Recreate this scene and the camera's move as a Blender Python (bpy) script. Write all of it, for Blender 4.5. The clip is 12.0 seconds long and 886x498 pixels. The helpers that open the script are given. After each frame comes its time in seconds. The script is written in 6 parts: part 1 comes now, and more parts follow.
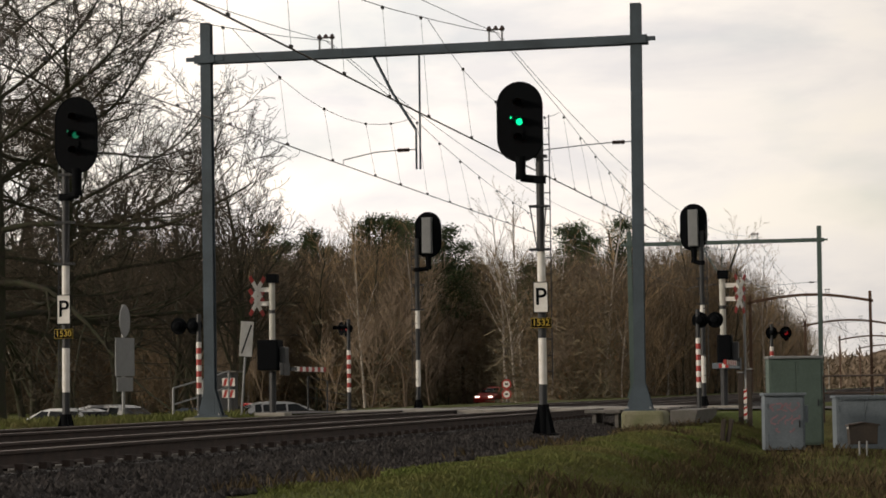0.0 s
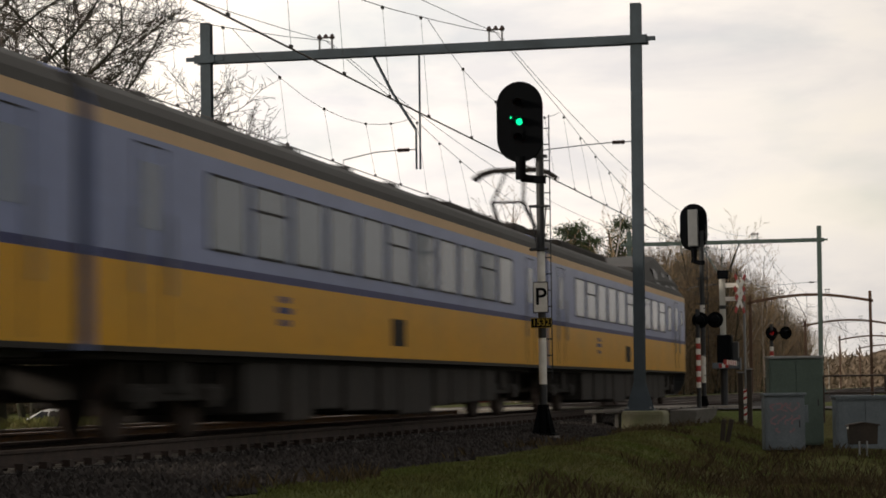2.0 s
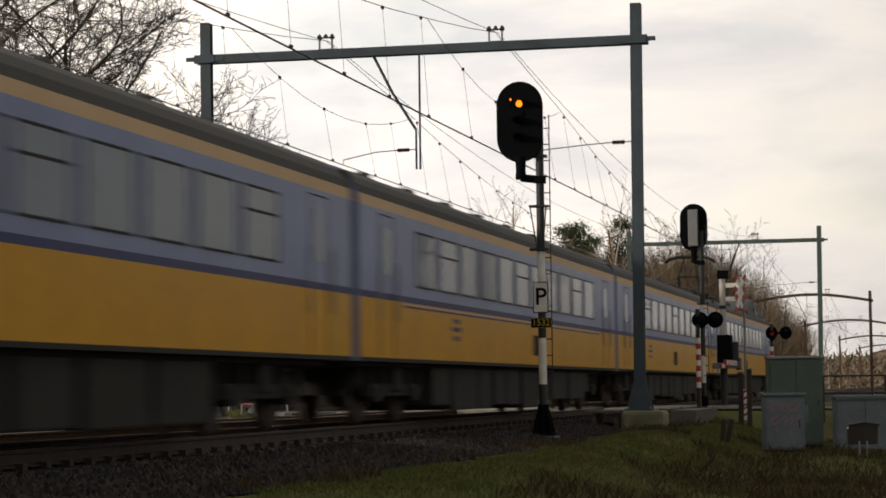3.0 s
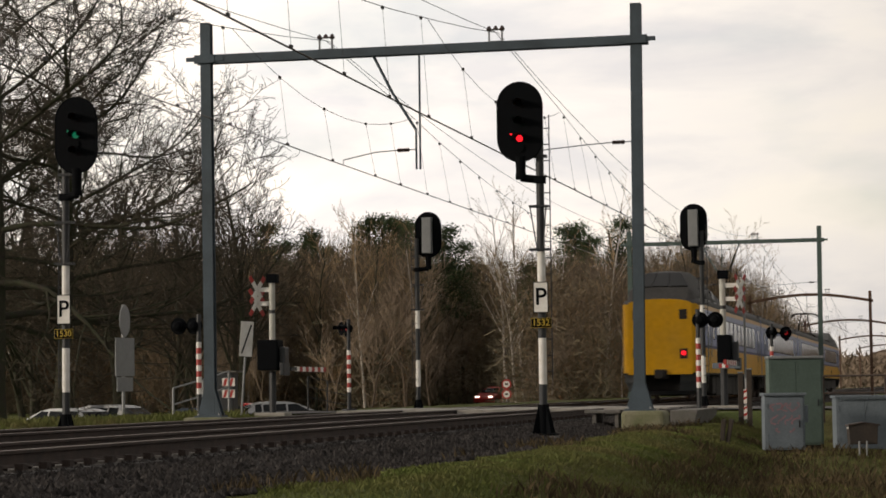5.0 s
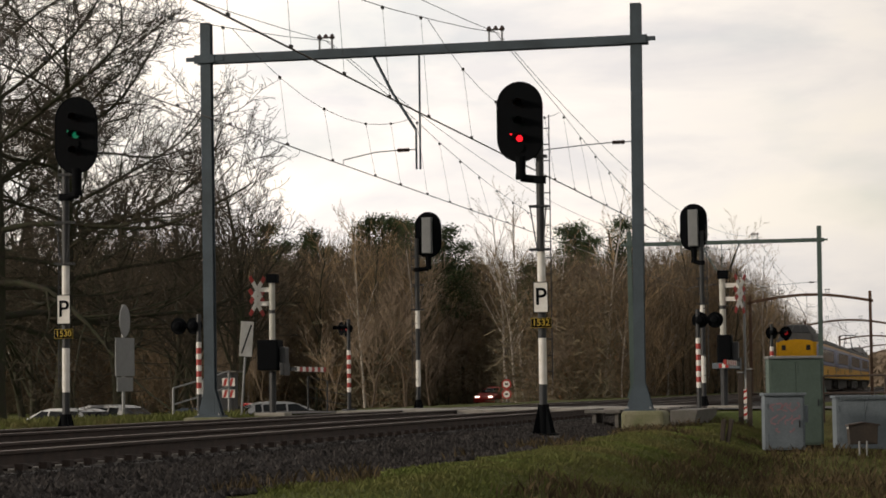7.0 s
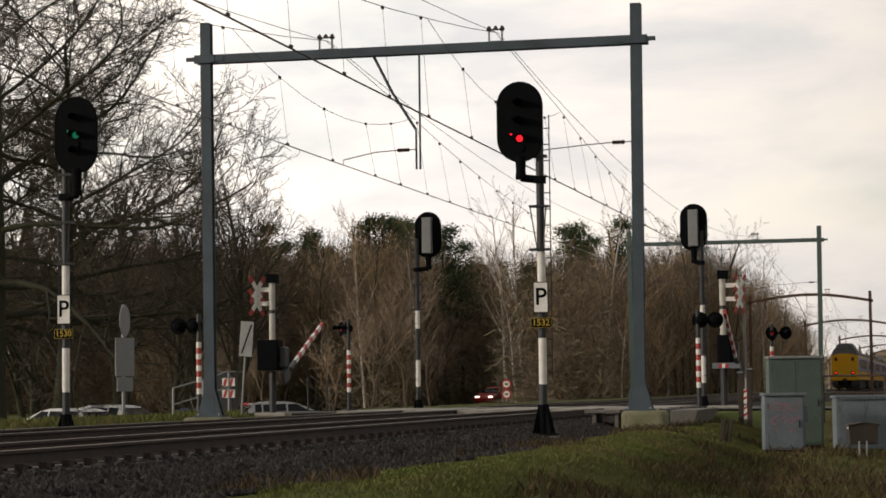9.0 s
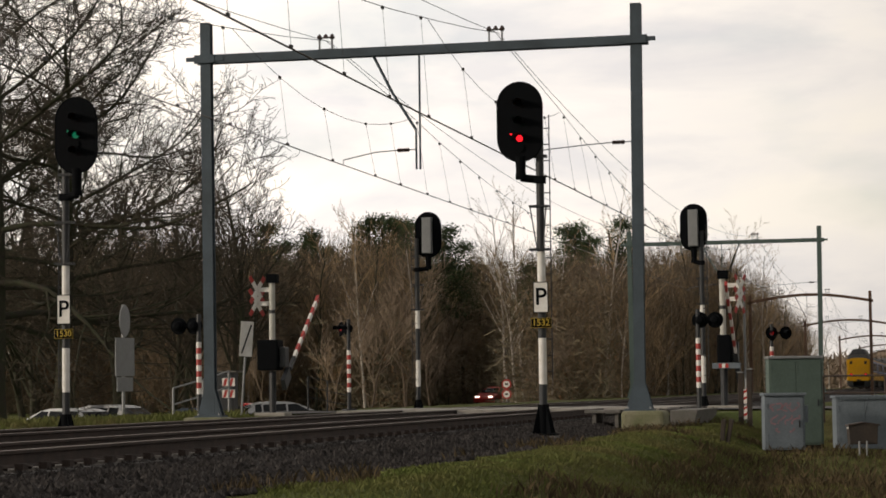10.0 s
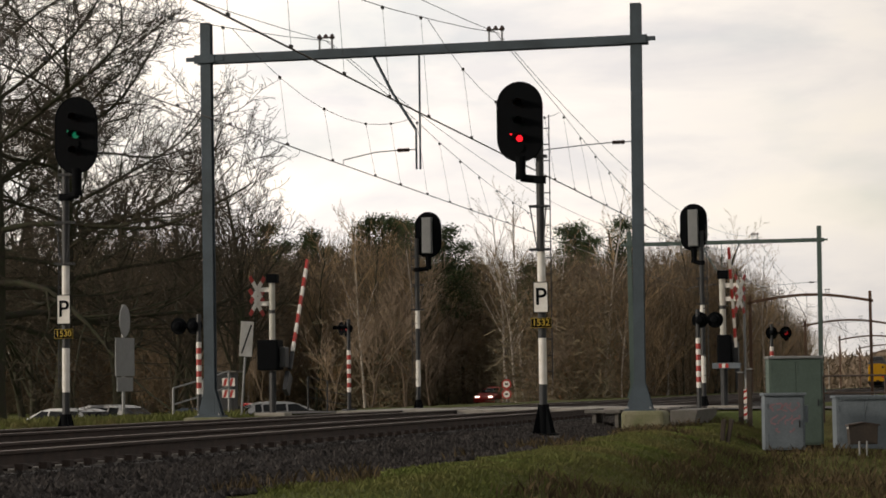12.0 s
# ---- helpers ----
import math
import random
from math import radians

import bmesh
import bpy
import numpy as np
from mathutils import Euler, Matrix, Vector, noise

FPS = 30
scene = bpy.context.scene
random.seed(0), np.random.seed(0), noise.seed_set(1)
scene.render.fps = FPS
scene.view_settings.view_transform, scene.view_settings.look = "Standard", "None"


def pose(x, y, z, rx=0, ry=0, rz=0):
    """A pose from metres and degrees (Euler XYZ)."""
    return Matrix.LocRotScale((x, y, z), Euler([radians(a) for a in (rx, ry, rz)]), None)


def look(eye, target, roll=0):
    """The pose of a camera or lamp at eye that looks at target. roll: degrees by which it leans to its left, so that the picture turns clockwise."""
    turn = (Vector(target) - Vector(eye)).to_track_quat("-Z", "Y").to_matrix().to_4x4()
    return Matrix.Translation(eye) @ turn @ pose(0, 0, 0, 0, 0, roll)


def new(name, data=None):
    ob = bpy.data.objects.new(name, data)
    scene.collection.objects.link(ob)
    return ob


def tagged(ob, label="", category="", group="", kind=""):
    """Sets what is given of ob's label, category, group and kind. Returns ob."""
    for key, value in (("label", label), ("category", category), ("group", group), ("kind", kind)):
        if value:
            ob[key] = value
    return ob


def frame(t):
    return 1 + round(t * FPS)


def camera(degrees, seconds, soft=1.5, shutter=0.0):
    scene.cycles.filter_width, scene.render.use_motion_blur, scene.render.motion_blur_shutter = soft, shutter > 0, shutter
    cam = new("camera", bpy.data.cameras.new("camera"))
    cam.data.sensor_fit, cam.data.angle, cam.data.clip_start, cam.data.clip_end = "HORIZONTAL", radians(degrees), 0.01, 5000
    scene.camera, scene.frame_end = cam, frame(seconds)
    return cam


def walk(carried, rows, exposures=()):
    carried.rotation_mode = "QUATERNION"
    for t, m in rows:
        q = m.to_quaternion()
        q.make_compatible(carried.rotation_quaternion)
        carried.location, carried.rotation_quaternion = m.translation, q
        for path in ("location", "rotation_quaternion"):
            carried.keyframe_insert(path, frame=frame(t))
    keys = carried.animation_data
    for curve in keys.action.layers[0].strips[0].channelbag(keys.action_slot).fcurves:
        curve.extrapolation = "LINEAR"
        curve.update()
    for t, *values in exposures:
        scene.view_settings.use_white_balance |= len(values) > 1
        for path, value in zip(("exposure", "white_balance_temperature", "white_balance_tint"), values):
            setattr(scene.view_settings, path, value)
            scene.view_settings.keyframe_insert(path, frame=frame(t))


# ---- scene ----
# ---- the camera: it stands still on the field beside the line ----
# World: y runs along the railway, x = 0 is the axis of the near track, z = 0 the top of its rails.
EYE = (9.71, -49.37, 0.43)
HEADING, TILT = 0.2195, 0.0629
AIM = (EYE[0] - 100 * math.sin(HEADING), EYE[1] + 100 * math.cos(HEADING), EYE[2] + 100 * math.tan(TILT))
cam = camera(22.40, 12.0, soft=1.7, shutter=0.5)
walk(cam, [(0.0, look(EYE, AIM, -0.73)), (12.0, look(EYE, AIM, -0.73))])
scene.view_settings.exposure = 0.0

# ---- sky and sun ----
SKY_GLOW, SKY_DULL, SKY_BRIGHT = (radians(318), radians(14)), 0.46, 1.38
SUN_ELEVATION, SUN_AZIMUTH = radians(14), radians(240)   # azimuth clockwise from +y


def make_world():
    world = bpy.data.worlds.new("overcast_sky")
    scene.world = world
    world.use_nodes = True
    nt = world.node_tree
    nt.nodes.clear()
    n, l = nt.nodes.new, nt.links.new
    out, bg = n("ShaderNodeOutputWorld"), n("ShaderNodeBackground")
    sky = n("ShaderNodeTexSky")
    sky.sky_type, sky.sun_disc = "NISHITA", False
    sky.sun_elevation, sky.sun_rotation = SUN_ELEVATION, SUN_AZIMUTH
    dim = n("ShaderNodeVectorMath"); dim.operation = "SCALE"; dim.inputs["Scale"].default_value = 0.12
    l(sky.outputs["Color"], dim.inputs[0])
    co = n("ShaderNodeTexCoord")
    mp = n("ShaderNodeMapping"); mp.inputs["Scale"].default_value = (1.0, 1.0, 3.2)
    l(co.outputs["Generated"], mp.inputs["Vector"])
    big = n("ShaderNodeTexNoise"); big.inputs["Scale"].default_value = 7.0
    big.inputs["Detail"].default_value = 7.0; big.inputs["Roughness"].default_value = 0.52; big.inputs["Distortion"].default_value = 0.25
    l(mp.outputs["Vector"], big.inputs["Vector"])
    cloud = n("ShaderNodeValToRGB")
    cr = cloud.color_ramp
    cr.elements[0].position, cr.elements[0].color = 0.36, (0.76, 0.72, 0.70, 1)
    cr.elements[1].position, cr.elements[1].color = 0.62, (1.0, 0.915, 0.80, 1)
    e = cr.elements.new(0.49); e.color = (0.93, 0.86, 0.79, 1)
    l(big.outputs["Fac"], cloud.inputs["Fac"])
    gap = n("ShaderNodeTexNoise"); gap.inputs["Scale"].default_value = 5.0; gap.inputs["Detail"].default_value = 6.0
    l(mp.outputs["Vector"], gap.inputs["Vector"])
    gr = n("ShaderNodeMapRange"); gr.inputs["From Min"].default_value, gr.inputs["From Max"].default_value = 0.34, 0.46
    gr.inputs["To Min"].default_value = 0.72
    l(gap.outputs["Fac"], gr.inputs["Value"])
    mix = n("ShaderNodeMix"); mix.data_type = "RGBA"
    l(gr.outputs["Result"], mix.inputs["Factor"]); l(dim.outputs["Vector"], mix.inputs["A"]); l(cloud.outputs["Color"], mix.inputs["B"])
    # the cloud deck is bright ahead, where it is thin, and dull overhead and behind
    dot = n("ShaderNodeVectorMath"); dot.operation = "DOT_PRODUCT"
    dot.inputs[1].default_value = (math.sin(SKY_GLOW[0]) * math.cos(SKY_GLOW[1]), math.cos(SKY_GLOW[0]) * math.cos(SKY_GLOW[1]), math.sin(SKY_GLOW[1]))
    l(co.outputs["Generated"], dot.inputs[0])
    fall = n("ShaderNodeMapRange"); fall.interpolation_type = "SMOOTHSTEP"
    fall.inputs["From Min"].default_value, fall.inputs["From Max"].default_value = 0.53, 0.99
    fall.inputs["To Min"].default_value, fall.inputs["To Max"].default_value = SKY_DULL, SKY_BRIGHT
    l(dot.outputs["Value"], fall.inputs["Value"])
    fin = n("ShaderNodeVectorMath"); fin.operation = "SCALE"
    l(mix.outputs["Result"], fin.inputs[0]); l(fall.outputs["Result"], fin.inputs["Scale"])
    l(fin.outputs["Vector"], bg.inputs["Color"])
    bg.inputs["Strength"].default_value = 1.0
    l(bg.outputs["Background"], out.inputs["Surface"])


make_world()
sun = new("sun", bpy.data.lights.new("sun", "SUN"))
sun.data.energy, sun.data.angle, sun.data.color = 2.1, radians(6), (1.0, 0.86, 0.70)
sun.matrix_world = look((100 * math.sin(SUN_AZIMUTH), 100 * math.cos(SUN_AZIMUTH), 100 * math.tan(SUN_ELEVATION)), (0, 0, 0))


# ---- materials ----
def material(name, colour, rough=0.6, metal=0.0, vary=0.25, scale=3.0, grain=40.0, bump=0.15, second=None, depth=0.01, mottle=None, random_tint=0.0, island=False, spec=0.5):
    """A surface with variation at two scales: stains (scale) and grain; second: the colour of stains and wear."""
    mat = bpy.data.materials.new(name)
    mat.use_nodes = True
    nt = mat.node_tree
    n, l = nt.nodes.new, nt.links.new
    b = nt.nodes["Principled BSDF"]
    b.inputs["Roughness"].default_value, b.inputs["Metallic"].default_value = rough, metal
    b.inputs["Specular IOR Level"].default_value = spec
    co = n("ShaderNodeTexCoord")
    big = n("ShaderNodeTexNoise"); big.inputs["Scale"].default_value = scale; big.inputs["Detail"].default_value = 5; big.inputs["Roughness"].default_value = 0.6
    fine = n("ShaderNodeTexNoise"); fine.inputs["Scale"].default_value = grain; fine.inputs["Detail"].default_value = 3
    l(co.outputs["Object"], big.inputs["Vector"]); l(co.outputs["Object"], fine.inputs["Vector"])
    ramp = n("ShaderNodeMapRange"); ramp.inputs["From Min"].default_value, ramp.inputs["From Max"].default_value = 0.35, 0.68
    l(big.outputs["Fac"], ramp.inputs["Value"])
    mix = n("ShaderNodeMix"); mix.data_type = "RGBA"
    mix.inputs["A"].default_value = (*colour, 1)
    mix.inputs["B"].default_value = (*(second or [c * (1 - vary) for c in colour]), 1)
    l(ramp.outputs["Result"], mix.inputs["Factor"])
    tone = n("ShaderNodeMapRange"); tone.inputs["To Min"].default_value, tone.inputs["To Max"].default_value = 1 - vary, 1 + vary
    tone.inputs["From Min"].default_value, tone.inputs["From Max"].default_value = 0.25, 0.75
    l(fine.outputs["Fac"], tone.inputs["Value"])
    mul = n("ShaderNodeVectorMath"); mul.operation = "SCALE"
    l(mix.outputs["Result"], mul.inputs[0]); l(tone.outputs["Result"], mul.inputs["Scale"])
    last = mul.outputs["Vector"]
    if random_tint:
        src = n("ShaderNodeNewGeometry").outputs["Random Per Island"] if island else n("ShaderNodeObjectInfo").outputs["Random"]
        rr = n("ShaderNodeMapRange"); rr.inputs["To Min"].default_value, rr.inputs["To Max"].default_value = 1 - random_tint, 1 + random_tint
        l(src, rr.inputs["Value"])
        m2 = n("ShaderNodeVectorMath"); m2.operation = "SCALE"
        l(last, m2.inputs[0]); l(rr.outputs["Result"], m2.inputs["Scale"])
        last = m2.outputs["Vector"]
    l(last, b.inputs["Base Color"])
    if bump:
        bp = n("ShaderNodeBump"); bp.inputs["Strength"].default_value, bp.inputs["Distance"].default_value = bump, depth
        l(fine.outputs["Fac"], bp.inputs["Height"]); l(bp.outputs["Normal"], b.inputs["Normal"])
    return mat


def glow(name, colour, strength):
    mat = bpy.data.materials.new(name)
    mat.use_nodes = True
    b = mat.node_tree.nodes["Principled BSDF"]
    b.inputs["Base Color"].default_value = (*[0.08 * c for c in colour], 1)
    b.inputs["Emission Color"].default_value = (*colour, 1)
    b.inputs["Emission Strength"].default_value = strength
    b.inputs["Roughness"].default_value = 0.3
    return mat


MAST_PAINT = material("mast_paint", (0.078, 0.103, 0.128), 0.5, 0.1, 0.18, 1.5, 60, 0.08, second=(0.058, 0.075, 0.09), spec=0.3)
GREEN_PAINT = material("green_mast_paint", (0.085, 0.125, 0.115), 0.55, 0.1, 0.2, 1.5, 60, 0.08)
RUSTY = material("rusted_steel", (0.070, 0.050, 0.042), 0.85, 0.2, 0.3, 6, 80, 0.3, second=(0.042, 0.034, 0.031))
MAST_BROWN = material("weathered_brown_mast", (0.13, 0.075, 0.05), 0.8, 0.1, 0.25, 3, 60, 0.2)
RAIL_HEAD = material("worn_rail_head", (0.17, 0.135, 0.115), 0.55, 0.3, 0.15, 4, 120, 0.05, spec=0.3)
BLACK = material("black_paint", (0.004, 0.005, 0.0065), 0.75, 0.0, 0.2, 4, 60, 0.08, spec=0.06)
DARK_POST = material("dark_post_paint", (0.022, 0.025, 0.030), 0.5, 0.0, 0.2, 4, 60, 0.08)
WHITE = material("white_paint", (0.82, 0.81, 0.79), 0.45, 0.0, 0.08, 5, 60, 0.06, second=(0.66, 0.64, 0.60))
RED = material("red_paint", (0.42, 0.035, 0.03), 0.5, 0.0, 0.12, 5, 60, 0.06, second=(0.32, 0.04, 0.035))
YELLOW_SIGN = material("yellow_sign", (0.42, 0.29, 0.02), 0.45, 0.0, 0.1, 8, 60, 0.04)
GALV = material("galvanised_steel", (0.27, 0.28, 0.29), 0.55, 0.3, 0.15, 6, 60, 0.1)
CONCRETE = material("concrete", (0.33, 0.31, 0.28), 0.9, 0.0, 0.18, 2.5, 50, 0.4, second=(0.22, 0.215, 0.19))
PALE = material("pale_post_paint", (0.52, 0.52, 0.48), 0.5, 0, 0.1, 4, 50, 0.1, second=(0.42, 0.42, 0.38))
WIRE = material("wire", (0.05, 0.05, 0.05), 0.6, 0.5, 0.1, 4, 50, 0)
COPPER = material("contact_wire", (0.09, 0.07, 0.06), 0.5, 0.7, 0.1, 4, 50, 0)
PORCELAIN = material("brown_insulator", (0.05, 0.032, 0.028), 0.3, 0.0, 0.1, 6, 50, 0.05)
BALLAST = material("ballast_stone", (0.042, 0.039, 0.038), 0.95, 0, 0.35, 9, 90, 0.6, second=(0.036, 0.032, 0.031), random_tint=0.55, island=True, spec=0.15)
BALLAST_BED = material("ballast_bed", (0.034, 0.030, 0.029), 1.0, 0, 0.5, 14, 60, 0.8, second=(0.03, 0.027, 0.026), depth=0.04, spec=0.15)
SLEEPER = material("sleeper_concrete", (0.085, 0.08, 0.076), 0.9, 0, 0.2, 4, 60, 0.3)
SOIL = material("ground_soil_grass", (0.075, 0.098, 0.022), 1.0, 0, 0.4, 0.5, 16, 0.9, second=(0.085, 0.078, 0.030), depth=0.05, spec=0.1)
MOSSY = material("mossy_concrete", (0.23, 0.22, 0.15), 0.95, 0, 0.25, 2.5, 40, 0.4, second=(0.13, 0.14, 0.07))
DIM_CONCRETE = material("dark_concrete", (0.15, 0.14, 0.135), 0.9, 0, 0.2, 3, 50, 0.4, second=(0.10, 0.10, 0.085))
ASPHALT = material("asphalt", (0.075, 0.073, 0.072), 0.9, 0, 0.25, 1.5, 120, 0.4, second=(0.055, 0.053, 0.052))
GRASS = material("grass_blades", (0.105, 0.132, 0.034), 0.8, 0, 0.25, 0.7, 6, 0, second=(0.125, 0.108, 0.045), random_tint=0.28, island=True, spec=0.15)
DRY_GRASS = material("dry_weeds", (0.088, 0.068, 0.036), 0.9, 0, 0.3, 0.8, 6, 0, second=(0.055, 0.040, 0.024), random_tint=0.45, island=True, spec=0.15)
BARK = material("dark_bark", (0.052, 0.046, 0.037), 0.95, 0, 0.35, 3, 30, 0.8, second=(0.042, 0.050, 0.028), depth=0.03, spec=0.15)
OAK_TWIG = material("dark_oak_twigs", (0.105, 0.090, 0.070), 0.95, 0, 0.25, 0.2, 6, 0, second=(0.05, 0.042, 0.03), spec=0.1)
TWIG = material("bare_twigs", (0.225, 0.175, 0.132), 0.95, 0, 0.25, 0.15, 6, 0, second=(0.165, 0.128, 0.094), random_tint=0.35, spec=0.15)
TWIG_WARM = material("ochre_twigs", (0.34, 0.25, 0.15), 0.95, 0, 0.25, 0.15, 6, 0, second=(0.28, 0.195, 0.115), random_tint=0.35, spec=0.15)
BIRCH = material("birch_bark", (0.50, 0.46, 0.41), 0.8, 0, 0.25, 2.5, 12, 0.2, second=(0.22, 0.19, 0.165))
PINE = material("pine_needles", (0.070, 0.100, 0.050), 0.8, 0, 0.35, 0.8, 10, 0, second=(0.045, 0.06, 0.022), random_tint=0.3, spec=0.15)
THICKET = material("evergreen_thicket", (0.20, 0.16, 0.115), 0.9, 0, 0.3, 0.12, 8, 0, second=(0.12, 0.12, 0.075), random_tint=0.35, island=True, spec=0.1)
LEAF_BROWN = material("dead_oak_leaves", (0.22, 0.115, 0.052), 0.85, 0, 0.3, 0.8, 10, 0, random_tint=0.4, island=True, spec=0.15)
TR_YELLOW = material("train_yellow", (0.66, 0.34, 0.012), 0.30, 0, 0.08, 0.7, 6, 0.0, second=(0.56, 0.31, 0.03), spec=0.05)
TR_BLUE = material("train_lavender_blue", (0.24, 0.29, 0.50), 0.30, 0, 0.08, 0.7, 6, 0.0, second=(0.20, 0.245, 0.42), spec=0.09)
TR_NAVY = material("train_navy", (0.045, 0.055, 0.16), 0.4, 0, 0.1, 1, 6, 0, spec=0.09)
TR_CREAM = material("train_cream_stripe", (0.66, 0.46, 0.27), 0.45, 0, 0.1, 1, 6, 0, spec=0.09)
TR_ROOF = material("train_roof_grey", (0.060, 0.060, 0.061), 0.85, 0, 0.2, 0.8, 8, 0.15, second=(0.055, 0.053, 0.052))
TR_UNDER = material("train_underframe", (0.018, 0.017, 0.016), 0.85, 0.1, 0.3, 2, 20, 0.3, second=(0.030, 0.025, 0.022))
# the light blue base colour of the panes stands for reflected sky
TR_GLASS = material("sky_blue_glass", (0.10, 0.145, 0.21), 0.12, 0, 0.1, 1, 6, 0, spec=0.45)
TR_CAB_GLASS = material("dark_cab_glass", (0.008, 0.009, 0.011), 0.3, 0, 0.1, 1, 6, 0, spec=0.08)
TR_RUBBER = material("gangway_rubber", (0.02, 0.02, 0.024), 0.8, 0, 0.2, 3, 30, 0.3)
TR_NOSE = material("train_bumper_grey", (0.13, 0.14, 0.15), 0.6, 0, 0.15, 2, 20, 0.1)
CAB_GREEN = material("cabinet_green", (0.092, 0.130, 0.115), 0.55, 0, 0.12, 1.2, 30, 0.08, second=(0.075, 0.105, 0.09), spec=0.3)
CAB_GREY = material("cabinet_grey", (0.165, 0.195, 0.225), 0.6, 0, 0.12, 2.0, 30, 0.1, second=(0.12, 0.145, 0.17), spec=0.3)
GRAFFITI = material("pink_spray_paint", (0.30, 0.155, 0.185), 0.6, 0, 0.2, 6, 30, 0.0, second=(0.22, 0.165, 0.19))
WOOD = material("weathered_wood", (0.050, 0.038, 0.030), 0.9, 0, 0.3, 3, 40, 0.5, second=(0.032, 0.027, 0.024))
GLOW_DIM_GREEN = glow("dim_green_lens", (0.01, 0.34, 0.16), 0.35)
GLOW_FLASH = glow("red_flasher_lens", (1.0, 0.012, 0.02), 0.17)
GLOW_GREEN = glow("lit_green_lens", (0.0, 1.0, 0.32), 1.6)
GLOW_AMBER = glow("lit_amber_lens", (1.0, 0.22, 0.01), 2.2)
GLOW_RED = glow("lit_red_lens", (1.0, 0.01, 0.02), 1.6)
GLOW_HEAD = glow("lit_headlamp", (1.0, 0.9, 0.75), 2.5)
CAR_GLASS = material("car_glass", (0.02, 0.024, 0.028), 0.06, 0, 0.1, 1, 6, 0)
TYRE = material("tyre_rubber", (0.02, 0.02, 0.02), 0.9, 0, 0.2, 6, 40, 0.2)
CHROME = material("alloy_rim", (0.55, 0.55, 0.56), 0.3, 0.9, 0.1, 6, 40, 0)


# ---- small mesh tools ----
def part(name, bm, mat, parent=None, label="", smooth=False, m=None):
    """Links a bmesh as one mesh object, under parent if given."""
    me = bpy.data.meshes.new(name)
    bmesh.ops.recalc_face_normals(bm, faces=bm.faces)
    bm.to_mesh(me)
    bm.free()
    return mesh_part(name, me, mat, parent, label, smooth, m)


def mesh_part(name, me, mat, parent=None, label="", smooth=False, m=None):
    if not me.materials:
        for one in (mat if isinstance(mat, (list, tuple)) else [mat]):
            me.materials.append(one)
    if smooth:
        me.polygons.foreach_set("use_smooth", [True] * len(me.polygons))
    ob = new(name, me)
    if parent is not None:
        ob.parent = parent
    if m is not None:
        ob.matrix_basis = m
    if label:
        tagged(ob, label)
    return ob


def thing(name, m, label, category, group="", kind=""):
    ob = new(name)
    ob.empty_display_size = 0.2
    ob.matrix_basis = m
    return tagged(ob, label, category, group, kind)


def box(bm, x0, x1, y0, y1, z0, z1, bevel=0.0, m=None):
    vs = [bm.verts.new(v) for v in ((x0, y0, z0), (x1, y0, z0), (x1, y1, z0), (x0, y1, z0), (x0, y0, z1), (x1, y0, z1), (x1, y1, z1), (x0, y1, z1))]
    fs = [bm.faces.new([vs[i] for i in q]) for q in ((0, 3, 2, 1), (4, 5, 6, 7), (0, 1, 5, 4), (1, 2, 6, 5), (2, 3, 7, 6), (3, 0, 4, 7))]
    if bevel:
        edges = list({e for f in fs for e in f.edges})
        r = bmesh.ops.bevel(bm, geom=edges, offset=bevel, segments=2, profile=0.6, affect="EDGES")
        vs = list({v for f in r["faces"] for v in f.verts} | {v for v in vs if v.is_valid})
    if m is not None:
        bmesh.ops.transform(bm, matrix=m, verts=[v for v in vs if v.is_valid])
    return bm


def tube(bm, points, radii, sides=8, caps=True):
    """A round bar through points; radii: one number or one a point."""
    pts = [Vector(p) for p in points]
    if not isinstance(radii, (list, tuple)):
        radii = [radii] * len(pts)
    rings = []
    for i, p in enumerate(pts):
        d = (pts[min(i + 1, len(pts) - 1)] - pts[max(i - 1, 0)])
        d = d.normalized() if d.length > 1e-9 else Vector((0, 0, 1))
        a = d.cross(Vector((0, 0, 1)) if abs(d.z) < 0.9 else Vector((1, 0, 0))).normalized()
        b = d.cross(a)
        rings.append([bm.verts.new(p + (a * math.cos(k * math.tau / sides) + b * math.sin(k * math.tau / sides)) * radii[i]) for k in range(sides)])
    for r, s in zip(rings, rings[1:]):
        for k in range(sides):
            bm.faces.new((r[k], r[(k + 1) % sides], s[(k + 1) % sides], s[k]))
    if caps:
        bm.faces.new(list(reversed(rings[0])))
        bm.faces.new(rings[-1])
    return bm


def h_section(bm, ends, w, d, t):
    """A rolled H-section between two (origin, across, deep) frames: flanges w wide, d apart, t thick."""
    out = [(-w / 2, -d / 2), (w / 2, -d / 2), (w / 2, -d / 2 + t), (t / 2, -d / 2 + t), (t / 2, d / 2 - t), (w / 2, d / 2 - t), (w / 2, d / 2), (-w / 2, d / 2), (-w / 2, d / 2 - t), (-t / 2, d / 2 - t), (-t / 2, -d / 2 + t), (-w / 2, -d / 2 + t)]
    rings = [[bm.verts.new(Vector(o) + Vector(a) * u + Vector(b) * v) for u, v in out] for o, a, b in ends]
    for i in range(12):
        bm.faces.new((rings[0][i], rings[0][(i + 1) % 12], rings[1][(i + 1) % 12], rings[1][i]))
    bm.faces.new(rings[0]), bm.faces.new(rings[1])
    return bm


def boxed(*args, **kw):
    return box(bmesh.new(), *args, **kw)


def tubed(*args, **kw):
    return tube(bmesh.new(), *args, **kw)


